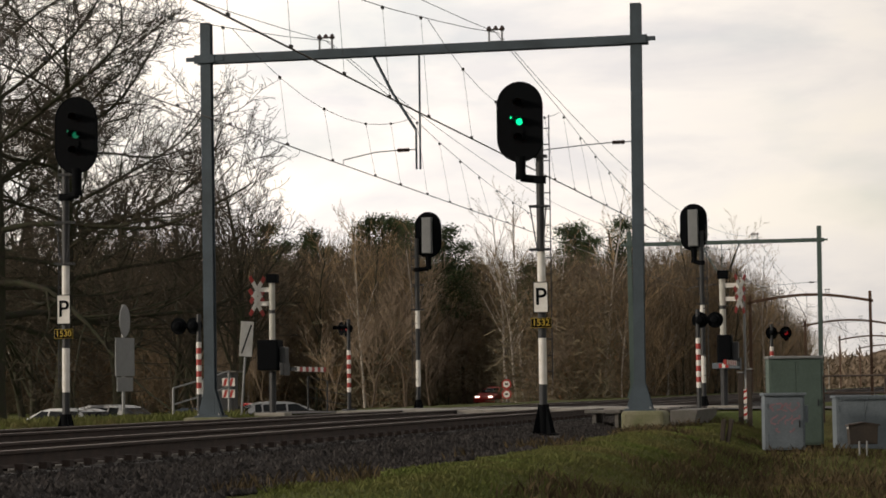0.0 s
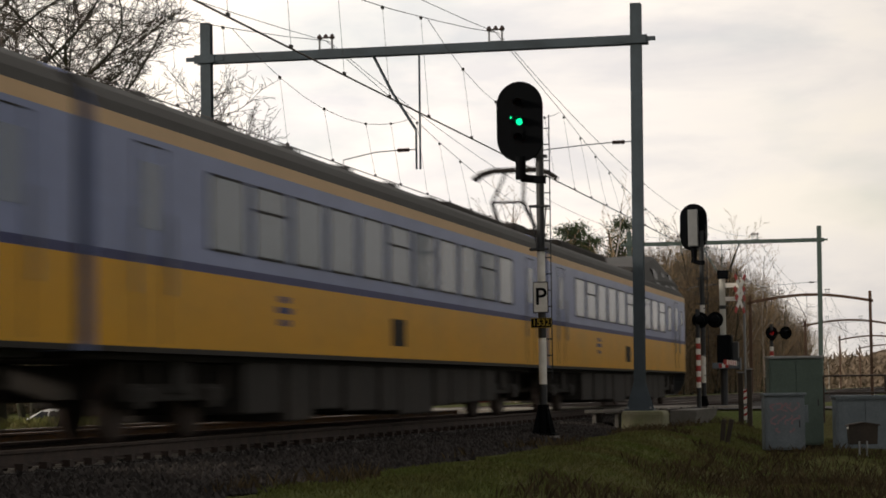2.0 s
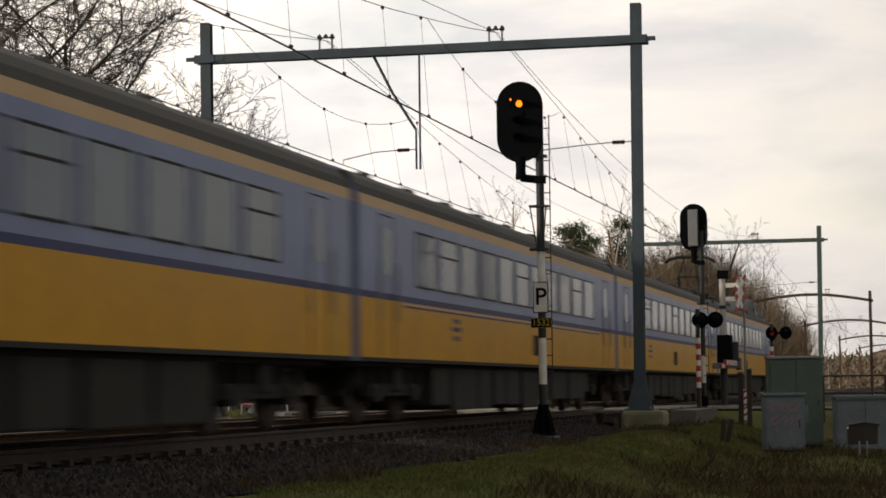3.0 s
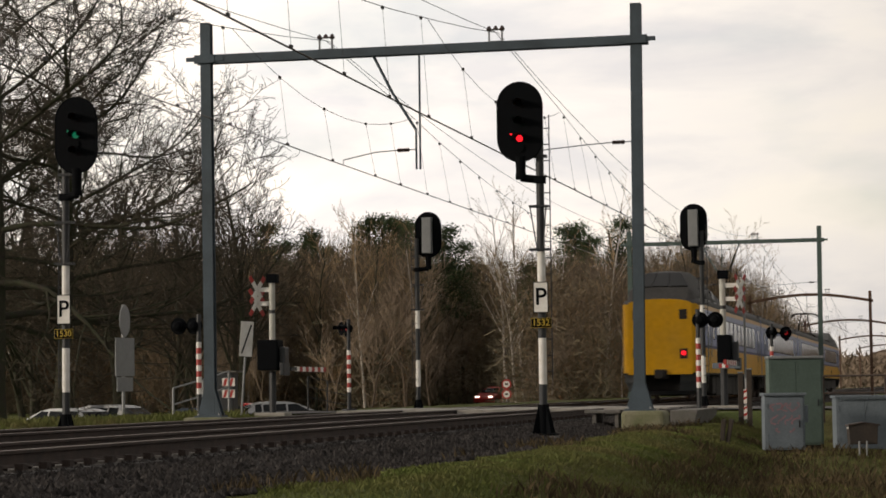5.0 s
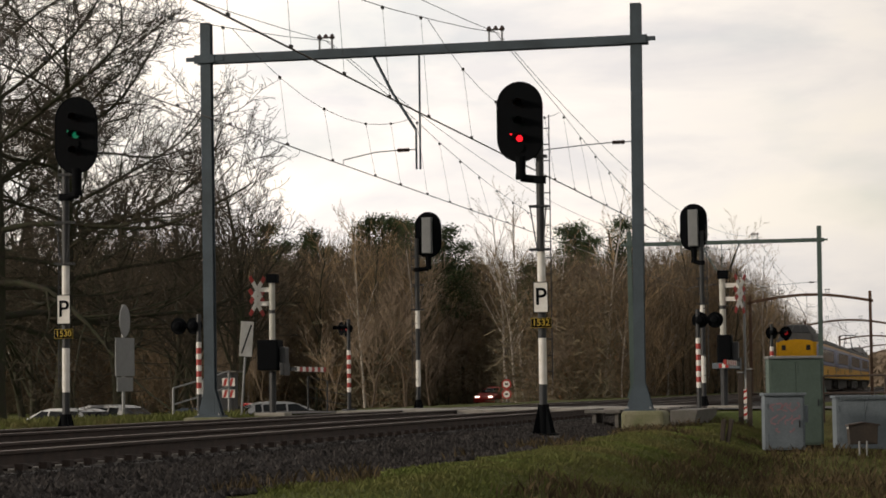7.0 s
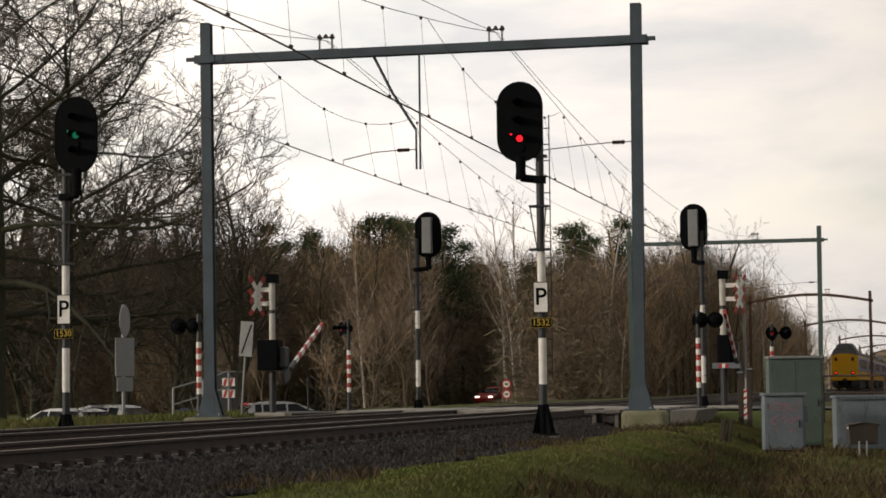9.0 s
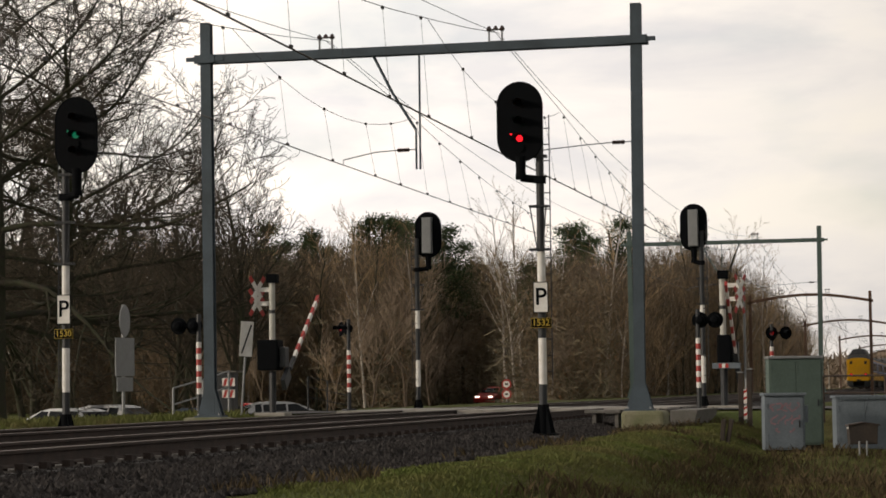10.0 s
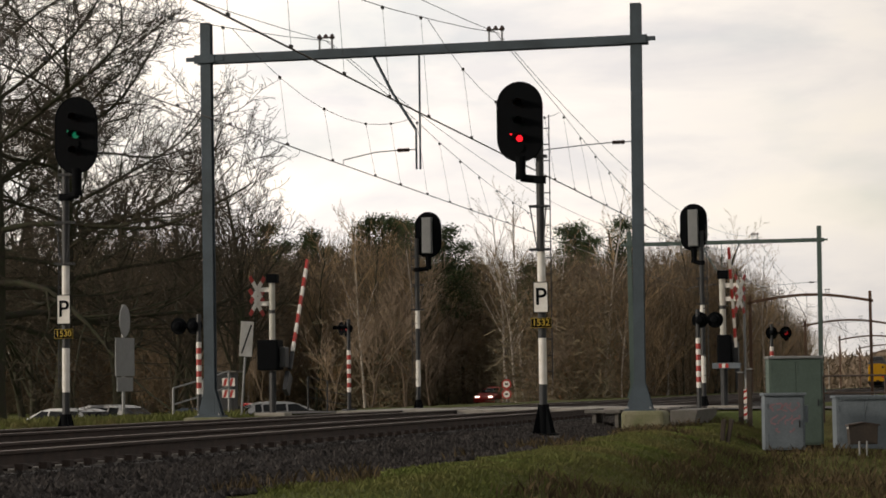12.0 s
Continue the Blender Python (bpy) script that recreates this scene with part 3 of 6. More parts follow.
SIG_R, BLADES_R = signal("tall black signal on a black and white post beside the track", 2.51, -8.8, -0.40, "signals before the crossing", 1, "1532", -0.34, dz=-0.01)
SIG_L, BLADES_L = signal("tall black signal showing green on a black and white post", -6.82, -8.8, -0.45, "signals before the crossing", 1, "1530", 0.27, GLOW_DIM_GREEN, dz=-0.045, hl=0.11)
FAR_R, BLADES_FR = signal("black signal seen from behind on a dark post", 2.34, 21.0, -0.45, "signals beyond the crossing", -1, "", -0.24, dz=0.03, hl=0.05)
FAR_L, BLADES_FL = signal("black signal seen from behind on a striped post", -6.86, 21.0, -0.45, "signals beyond the crossing", -1, "", 0.36, dz=0.03, hl=0.05)


# ---- the train: four coaches, a raised cab at both ends ----
SIDE = 1.39
COACH = [(-27.05, 0.0), (-53.55, -27.05), (-80.05, -53.55), (-107.10, -80.05)]
PROFILE = [(SIDE, 0.87), (SIDE, 0.93), (SIDE, 1.82), (SIDE, 1.92), (SIDE, 3.19), (1.385, 3.35), (1.34, 3.48), (1.22, 3.62), (0.98, 3.76), (0.6, 3.87), (0.0, 3.92)]
BAND = [1, 2, 3, 4, 5, 0, 0, 0, 0, 0]   # the material of each strip
COACH_MATS = [TR_ROOF, TR_UNDER, TR_YELLOW, TR_NAVY, TR_BLUE, TR_CREAM]


def shell(bm, sections, profile_at, bands):
    """A closed hull through cross-sections at y; profile_at(y) gives points from sill to ridge, on both sides alike."""
    rings = []
    for y in sections:
        p = profile_at(y)
        ring = [bm.verts.new((x, yy, z)) for x, yy, z in p] + [bm.verts.new((-x, yy, z)) for x, yy, z in reversed(p[:-1])]
        rings.append(ring)
    n = len(rings[0])
    m = len(bands)
    for a, b in zip(rings, rings[1:]):
        for i in range(n - 1):
            f = bm.faces.new((a[i], a[i + 1], b[i + 1], b[i]))
            f.material_index = bands[i] if i < m else bands[2 * m - 1 - i]
        f = bm.faces.new((a[n - 1], a[0], b[0], b[n - 1]))
        f.material_index = 1
    for r in (rings[0], rings[-1]):
        f = bm.faces.new(r)
        f.material_index = 4
    return rings


def coach_window(parent, y, w, z0, z1, side, split=True):
    x = SIDE * side
    bm = box(bmesh.new(), x - 0.012 * side, x + 0.006 * side, y - w / 2, y + w / 2, z0, z1)
    win = part("window", bm, TR_GLASS, parent, "window pane with the sky's blue reflection in its colour")
    bm = bmesh.new()
    t = 0.03
    for a, b, c, d in ((y - w / 2 - t, y + w / 2 + t, z1, z1 + t), (y - w / 2 - t, y + w / 2 + t, z0 - t, z0), (y - w / 2 - t, y - w / 2, z0, z1), (y + w / 2, y + w / 2 + t, z0, z1)):
        box(bm, x - 0.01 * side, x + 0.014 * side, a, b, c, d)
    if split:
        box(bm, x - 0.01 * side, x + 0.012 * side, y - w / 2, y + w / 2, z1 - 0.30, z1 - 0.265)
    part("window_frame", bm, TR_RUBBER, win)


def bogie(train, y):
    bm = bmesh.new()
    for sx in (-1, 1):
        box(bm, sx * 1.02 - 0.06, sx * 1.02 + 0.06, y - 1.75, y + 1.75, 0.42, 0.62, bevel=0.03)
        for dy in (-1.25, 1.25):
            box(bm, sx * 1.02 - 0.12, sx * 1.02 + 0.12, y + dy - 0.2, y + dy + 0.2, 0.34, 0.58, bevel=0.04)
            tube(bm, [(sx * 1.05, y + dy - 0.38, 0.45), (sx * 1.05, y + dy - 0.38, 0.85)], 0.09, 8)
            tube(bm, [(sx * 1.05, y + dy + 0.38, 0.45), (sx * 1.05, y + dy + 0.38, 0.85)], 0.09, 8)
        box(bm, sx * 1.05 - 0.1, sx * 1.05 + 0.1, y - 0.3, y + 0.3, 0.5, 0.88, bevel=0.05)
    box(bm, -1.0, 1.0, y - 0.25, y + 0.25, 0.45, 0.85)
    bmesh.ops.translate(bm, verts=bm.verts, vec=(0, 0, -0.08))
    frame_ob = part("bogie", bm, TR_UNDER, train, "dark grimy bogie")
    for dy in (-1.25, 1.25):
        for sx in (-1, 1):
            bm = tubed([(sx * 0.69, y + dy, 0.355), (sx * 0.72, y + dy, 0.355), (sx * 0.80, y + dy, 0.355), (sx * 0.83, y + dy, 0.355)], [0.48, 0.46, 0.455, 0.40], 20)
            part("wheel", bm, RUSTY, frame_ob)


def cab_end(train, y_end, out):
    """The raised cab over the nose: out = 1 at the leading end, -1 at the trailing end."""
    def sec(d, wl, wu, zt, zlow=3.30):
        y = y_end - out * d
        return [(wl, y, zlow), (wl * 0.985, y, zlow + (zt - zlow) * 0.35), (wu, y, zt - 0.10), (wu - 0.13, y, zt), (0.0, y, zt + 0.03)]
    bm = bmesh.new()
    rings = []
    for d, wl, wu, zt in ((0.05, 1.14, 1.10, 3.50), (0.34, 1.20, 1.12, 3.90), (0.95, 1.25, 0.90, 4.25), (1.50, 1.26, 0.70, 4.50), (2.2, 1.27, 0.72, 4.58), (3.4, 1.28, 0.80, 4.60), (5.0, 1.29, 0.88, 4.50), (7.3, 1.29, 0.98, 4.26), (9.0, 1.29, 1.05, 4.06), (10.6, 1.29, 1.12, 3.90)):
        p = sec(d, wl, wu, zt)
        rings.append([bm.verts.new(q) for q in p] + [bm.verts.new((-x, y, z)) for x, y, z in reversed(p[:-1])])
    n = len(rings[0])
    for a, b in zip(rings, rings[1:]):
        for i in range(n - 1):
            bm.faces.new((a[i], a[i + 1], b[i + 1], b[i]))
    for r in (rings[0], rings[-1]):
        bm.faces.new(r)
    cab = part("cab", bm, TR_ROOF, train, "raised dark grey driver's cab")
    # windscreen and side windows of the cab
    bm = bmesh.new()
    yq = lambda d: y_end - out * d
    for x0, x1 in ((-0.86, -0.30), (-0.27, 0.27), (0.30, 0.86)):
        q = [(x0 * 1.12, yq(0.40), 3.96), (x1 * 1.12, yq(0.40), 3.96), (x1 * 0.72, yq(1.42), 4.48), (x0 * 0.72, yq(1.42), 4.48)]
        a = [bm.verts.new((x, y + out * 0.03, z + 0.03)) for x, y, z in q]
        b = [bm.verts.new((x, y - out * 0.02, z)) for x, y, z in q]
        bm.faces.new(a), bm.faces.new(b)
        for i in range(4):
            bm.faces.new((a[i], a[(i + 1) % 4], b[(i + 1) % 4], b[i]))
    part("windscreen", bm, TR_CAB_GLASS, cab, "dark windscreen of three panes")
    for sx in (-1, 1):
        for d0, d1 in ((2.3, 3.3), (4.2, 5.0), (6.2, 7.2)):
            bm = bmesh.new()
            q = [(1.27, yq(d0), 3.56), (1.27, yq(d1), 3.56), (1.12, yq(d1 - 0.2), 4.02), (1.12, yq(d0 + 0.2), 4.02)]
            a = [bm.verts.new(((x + 0.02) * sx, y, z)) for x, y, z in q]
            b = [bm.verts.new(((x - 0.05) * sx, y, z)) for x, y, z in q]
            bm.faces.new(a), bm.faces.new(b)
            for i in range(4):
                bm.faces.new((a[i], a[(i + 1) % 4], b[(i + 1) % 4], b[i]))
            part("cab_window", bm, TR_CAB_GLASS, cab)
    # the skirt below the nose, with the coupler
    bm = bmesh.new()
    n = 12
    def skirt(z, shrink, w):
        return [(w * math.sin(math.pi / 2 * (k / n * 2 - 1)), yq(shrink + 0.62 * (1 - math.cos(math.pi / 2 * (k / n * 2 - 1)))), z) for k in range(n + 1)]
    rows = [skirt(1.10, 0.0, 1.36), skirt(0.62, 0.02, 1.34), skirt(0.30, 0.14, 1.20), skirt(0.17, 0.35, 1.05)]
    rows = [[bm.verts.new(p) for p in r] for r in rows]
    for a, b in zip(rows, rows[1:]):
        for i in range(n):
            if not (4 <= i <= 7 and b is not rows[3]):
                bm.faces.new((a[i], a[i + 1], b[i + 1], b[i]))
    bmesh.ops.solidify(bm, geom=bm.faces[:], thickness=0.05)
    sk = part("skirt", bm, TR_NOSE, train, "grey rounded skirt with a dark coupler opening")
    bm = bmesh.new()
    box(bm, -0.22, 0.22, *sorted((yq(-0.12), yq(1.2))), 0.72, 1.05, bevel=0.06)
    tube(bm, [(0, yq(0.0), 0.88), (0, yq(-0.28), 0.88)], 0.14, 10)
    part("coupler", bm, TR_UNDER, sk, "dark automatic coupler")
    part("coupler_recess", boxed(-1.0, 1.0, *sorted((yq(0.75), yq(0.85))), 0.2, 1.1), TR_UNDER, sk)


def make_train():
    train = thing("train", pose(0, 0, 0), "yellow and lavender-blue electric intercity train of four coaches", "train")
    for k, (y0, y1) in enumerate(COACH):
        front, rear = k == 0, k == 3
        a, b = y0 + 0.22, y1 - 0.22
        secs = [a, b]
        if front:
            b = y1
            secs = [a, b - 1.1, b - 0.7, b - 0.40, b - 0.18, b - 0.05, b]
        if rear:
            a = y0
            secs = [a, a + 0.05, a + 0.18, a + 0.40, a + 0.7, a + 1.1, b]

        def prof(y, front=front, rear=rear, a=a, b=b):
            d = (b - y) if front else (y - a) if rear else 9.0
            if d >= 1.1:
                return [(x, y, z) for x, z in PROFILE]
            t = 1 - d / 1.1
            nar = 1 - 0.19 * (1 - math.sqrt(max(0.0, 1 - t ** 3)))
            pts = []
            for x, z in PROFILE:
                zz = min(z, 3.36 + max(0.0, (z - 3.36)) * (0.3 + 0.7 * (1 - t)))
                pts.append((x * nar, y, zz))
            return pts
        bm = bmesh.new()
        bands = BAND
        rings = shell(bm, secs, prof, bands)
        bm.faces.ensure_lookup_table()
        if front or rear:
            for f in bm.faces:
                c = f.calc_center_median()
                d = (b - c.y) if front else (c.y - a)
                if d < 0.32 and f.material_index in (2, 3, 4, 5) and 0.9 < c.z < 3.3:
                    f.material_index = 2
        body = part("coach_body", bm, COACH_MATS, train, "coach in yellow and lavender blue with a grey roof")
        # windows in pairs along both sides, doors near the ends
        for sx in (-1, 1):
            lo, hi = y0 + 3.7, y1 - (5.9 if front else 3.7)
            if rear:
                lo = y0 + 5.9
            count = 10 if (front or rear) else 11
            pitch = (hi - lo) / count
            for i in range(count):
                coach_window(body, lo + (i + 0.5) * pitch, pitch - 0.34, 2.12, 2.97, sx, i % 4 == 1)
            if front or rear:
                coach_window(body, (y1 - 4.9) if front else (y0 + 4.9), 0.7, 2.2, 2.9, sx, False)
                coach_window(body, (y1 - 1.7) if front else (y0 + 1.7), 0.34, 2.45, 2.85, sx, False)
            # doors: flush leaves with a window, a dark seam and grab rails
            for yd in ((y0 + 1.9, y1 - 1.9) if not (front or rear) else (y0 + 1.9, y1 - 3.1) if front else (y0 + 3.1, y1 - 1.9)):
                x0 = SIDE * sx
                bm = bmesh.new()
                for dy in (-0.44, 0.44):
                    box(bm, x0 - 0.01 * sx, x0 + 0.006 * sx, yd + dy - 0.012, yd + dy + 0.012, 0.97, 3.12)
                box(bm, x0 - 0.01 * sx, x0 + 0.006 * sx, yd - 0.432, yd + 0.432, 3.10, 3.12)
                door = part("door", bm, TR_RUBBER, body, "flush passenger door with dark seams")
                part("door_window", box(bmesh.new(), x0 - 0.01 * sx, x0 + 0.008 * sx, yd - 0.22, yd + 0.22, 2.2, 2.92), TR_GLASS, door)
                bm = bmesh.new()
                for dy in (-0.56, 0.56):
                    tube(bm, [(x0 + 0.04 * sx, yd + dy, 1.5), (x0 + 0.04 * sx, yd + dy, 2.4)], 0.016, 6)
                part("grab_rail", bm, GALV, door)
            # dark grille low on the side, and a badge
            yg = y1 - (14.4 if front else 11.7 if k == 2 else 13.4)
            grille = part("grille", box(bmesh.new(), SIDE * sx - 0.01 * sx, SIDE * sx + 0.008 * sx, yg - 0.42, yg + 0.42, 1.12, 1.54), TR_UNDER, body, "dark ventilation grille")
            bm = bmesh.new()
            for j in range(5):
                box(bm, SIDE * sx + 0.008 * sx, SIDE * sx + 0.02 * sx, yg - 0.40, yg + 0.40, 1.15 + 0.08 * j, 1.17 + 0.08 * j)
            part("louvres", bm, TR_RUBBER, grille)
            yb = y1 - 19.6
            bm = bmesh.new()
            for dz, w in ((0.0, 0.22), (0.16, 0.34), (0.30, 0.22)):
                box(bm, SIDE * sx - 0.01 * sx, SIDE * sx + 0.006 * sx, yb - w, yb + w, 1.28 + dz, 1.36 + dz)
            part("badge", bm, TR_NAVY, body, "plain dark blue badge bars")
        if k == 2:
            for sx in (-1, 1):
                for z, h, mat, nm in ((1.755, 0.032, TR_NAVY, "navy_line"), (1.790, 0.030, TR_CREAM, "cream_line")):
                    part(nm, box(bmesh.new(), SIDE * sx - 0.004 * sx, SIDE * sx + 0.004 * sx, y0 + 3.0, y1 - 3.0, z - h / 2, z + h / 2), mat, body)
        # equipment under the floor
        rng = random.Random(11 + k)
        y = y0 + 5.6
        while y < y1 - 6.0:
            w = rng.uniform(1.0, 2.4)
            part("underfloor_box", boxed(-1.25, 1.25, y, y + w, rng.uniform(0.04, 0.22), 0.80, bevel=0.03), TR_UNDER, train, "grimy equipment box under the floor")
            y += w + rng.uniform(0.05, 0.3)
        part("underframe", boxed(-1.1, 1.1, y0 + 0.5, y1 - 0.6, 0.80, 0.868), TR_UNDER, train)
        bogie(train, y0 + 3.6)
        bogie(train, y1 - 3.6)
        # roof gear
        for yy in np.arange(y0 + (11.5 if rear else 4), y1 - (11.5 if front else 4), 3.1):
            part("roof_vent", boxed(-0.55, 0.55, float(yy) - 0.3, float(yy) + 0.3, 3.84, 4.0, bevel=0.05), TR_ROOF, body, "low grey roof ventilator")
        if not rear:
            bm = box(bmesh.new(), -1.30, 1.30, y0 - 0.24, y0 + 0.24, 0.95, 3.66, bevel=0.10)
            part("gangway", bm, TR_RUBBER, train, "dark rubber gangway between coaches")
    for y_end, out in ((0.0, 1), (-107.1, -1)):
        cab_end(train, y_end, out)
        for sx in (-1, 1):
            for z, mat, nm in ((1.62, GLOW_RED if out < 0 else TR_GLASS, "tail_lamp"), (3.0, TR_UNDER, "upper_lamp")):
                bm = disc(sx * 0.82, z, 0.085, -0.012, 0.012)
                part(nm, bm, mat, train, m=pose(0, y_end + out * 0.004, 0))
                bm = box(bmesh.new(), sx * 0.82 - 0.14, sx * 0.82 + 0.14, -0.006, 0.006, z - 0.2, z + 0.15)
                part("lamp_panel", bm, TR_UNDER, train, m=pose(0, y_end, 0))
    # long dark roof boxes before and behind the first joint
    for ya, yb, top in ((-20.6, -12.8, 4.14), (-33.4, -27.7, 4.06), (-26.4, -25.2, 4.10)):
        part("roof_equipment", boxed(-0.62, 0.62, ya, yb, 3.70, top - 0.06, bevel=0.08), TR_UNDER, train, "long dark equipment box on the roof")
    # pantograph on the rear of the leading coach
    py = PANTO_Y
    bm = bmesh.new()
    for sx in (-0.45, 0.45):
        tube(bm, [(sx, py + 0.6, 4.08), (sx * 0.8, py - 0.85, 4.72)], 0.05, 6)
        tube(bm, [(sx * 0.8, py - 0.85, 4.72), (sx * 0.5, py + 0.10, 5.48)], 0.038, 6)
    tube(bm, [(-0.36, py - 0.85, 4.72), (0.36, py - 0.85, 4.72)], 0.03, 6)
    tube(bm, [(-0.45, py + 0.6, 4.08), (0.45, py + 0.6, 4.08)], 0.05, 8)
    panto = part("pantograph", bm, TR_UNDER, train, "raised black pantograph touching the wire")
    bm = bmesh.new()
    for dy in (-0.16, 0.16):
        tube(bm, [(-0.98, py + 0.1 + dy, 5.34), (-0.80, py + 0.1 + dy, 5.47), (-0.5, py + 0.1 + dy, 5.55), (0.5, py + 0.1 + dy, 5.55), (0.80, py + 0.1 + dy, 5.47), (0.98, py + 0.1 + dy, 5.34)], 0.05, 8)
    tube(bm, [(0.3, py - 0.06, 5.50), (0.3, py + 0.26, 5.50)], 0.02, 5)
    tube(bm, [(-0.3, py - 0.06, 5.50), (-0.3, py + 0.26, 5.50)], 0.02, 5)
    part("collector_head", bm, TR_UNDER, panto)
    bm = bmesh.new()
    for sx in (-0.55, 0.55):
        for dy in (-0.7, 0.7):
            tube(bm, [(sx, py + dy, 3.75), (sx, py + dy, 3.9), (sx, py + dy, 4.05)], [0.09, 0.06, 0.07], 8)
    box(bm, -0.62, 0.62, py - 0.8, py - 0.7, 4.03, 4.10)
    box(bm, -0.62, 0.62, py + 0.7, py + 0.8, 4.03, 4.10)
    part("pantograph_base", bm, TR_UNDER, panto)
    part("drive_box", boxed(-0.5, 0.5, py - 2.6, py - 1.2, 3.86, 4.12, bevel=0.05), TR_UNDER, panto)
    return train


PANTO_Y = -23.2
TRAIN = make_train()


# ---- trees ----
def tree_mesh(seed, height, trunk_r, levels, spread, twig_r, first=0.25, kids=(9, 6, 5, 4), up=0.35, twist=0.25, lean=0.0, ratio=0.55):
    """Trunk, limbs and twigs of a bare tree as two meshes: thick wood and fine wood."""
    rng = random.Random(seed)
    thick, fine = ([], []), ([], [])

    def limb(p, d, length, r, level):
        store = thick if r > 0.035 else fine
        sides = 8 if r > 0.12 else 5 if r > 0.035 else 3
        n = 6 if level == 0 else 4 if level == 1 else 3 if level < levels else 2
        pts, q, dd = [p], Vector(p), Vector(d)
        for i in range(n):
            dd = (dd + Vector((rng.uniform(-1, 1), rng.uniform(-1, 1), rng.uniform(-0.6, 1.0) * up)) * twist).normalized()
            q = q + dd * (length / n)
            pts.append(q.copy())
        rads = [max(twig_r * 0.6, r * (1 - 0.72 * i / n)) for i in range(n + 1)]
        base = len(store[0])
        for i, c in enumerate(pts):
            t = (pts[min(i + 1, n)] - pts[max(i - 1, 0)]).normalized()
            a = t.cross(Vector((0, 0, 1)) if abs(t.z) < 0.9 else Vector((1, 0, 0))).normalized()
            b = t.cross(a)
            for k in range(sides):
                an = k * math.tau / sides
                store[0].append(tuple(c + (a * math.cos(an) + b * math.sin(an)) * rads[i]))
        for i in range(n):
            for k in range(sides):
                k2 = (k + 1) % sides
                store[1].append((base + i * sides + k, base + i * sides + k2, base + (i + 1) * sides + k2, base + (i + 1) * sides + k))
        if level >= levels:
            return
        count = kids[level]
        for j in range(count):
            u = (first if level == 0 else 0.2) + (1 - (first if level == 0 else 0.2)) * (j + rng.uniform(0.1, 0.9)) / count
            i = min(n - 1, int(u * n))
            c = pts[i].lerp(pts[i + 1], u * n - i)
            t = (pts[i + 1] - pts[i]).normalized()
            an = rng.uniform(0, math.tau)
            a = t.cross(Vector((0, 0, 1)) if abs(t.z) < 0.9 else Vector((1, 0, 0))).normalized()
            side = a * math.cos(an) + t.cross(a) * math.sin(an)
            nd = (t * (1 - spread) + side * spread + Vector((0, 0, up * 0.5))).normalized()
            limb(c, nd, length * ratio * (1.15 - 0.55 * u) * rng.uniform(0.75, 1.2), max(twig_r, r * (1 - 0.72 * u) * 0.54), level + 1)

    limb(Vector((0, 0, -0.2)), Vector((lean, 0, 1)).normalized(), height, trunk_r, 0)
    out = []
    for v, f in (thick, fine):
        me = bpy.data.meshes.new("wood")
        me.from_pydata(v, [], f)
        out.append(me)
    return out


def tree(name, meshes, mats, m, label, group, extra=()):
    t = thing(name, m, label, "tree", group)
    mesh_part("trunk", meshes[0], mats[0], t, smooth=True)
    mesh_part("crown", meshes[1], mats[1], t)
    for n, me, mat, lab in extra:
        mesh_part(n, me, mat, t, lab)
    return t


def clumps_mesh(seed, centres, size, per, leaf):
    """Many small leaf or needle blades scattered in clumps."""
    rng = random.Random(seed)
    v, f = [], []
    for c in centres:
        for _ in range(per):
            o = Vector((rng.gauss(0, 1), rng.gauss(0, 1), rng.gauss(0, 0.6))) * size + Vector(c)
            a = Vector((rng.uniform(-1, 1), rng.uniform(-1, 1), rng.uniform(-0.4, 0.8))).normalized() * leaf * rng.uniform(0.6, 1.4)
            b = a.cross(Vector((rng.uniform(-1, 1), rng.uniform(-1, 1), rng.uniform(-1, 1)))).normalized() * leaf * 0.35
            i = len(v)
            v += [tuple(o - b), tuple(o + a * 0.6 - b * 0.3), tuple(o + a), tuple(o + b)]
            f.append((i, i + 1, i + 2, i + 3))
    me = bpy.data.meshes.new("foliage")
    me.from_pydata(v, [], f)
    return me


def view(lateral, depth, z=None):
    """A place by its distance ahead of the viewing stand and to the right of its line of sight."""
    x = EYE[0] - depth * math.sin(HEADING) + lateral * math.cos(HEADING)
    y = EYE[1] + depth * math.cos(HEADING) + lateral * math.sin(HEADING)
    return x, y, ground_z(x, y) if z is None else z


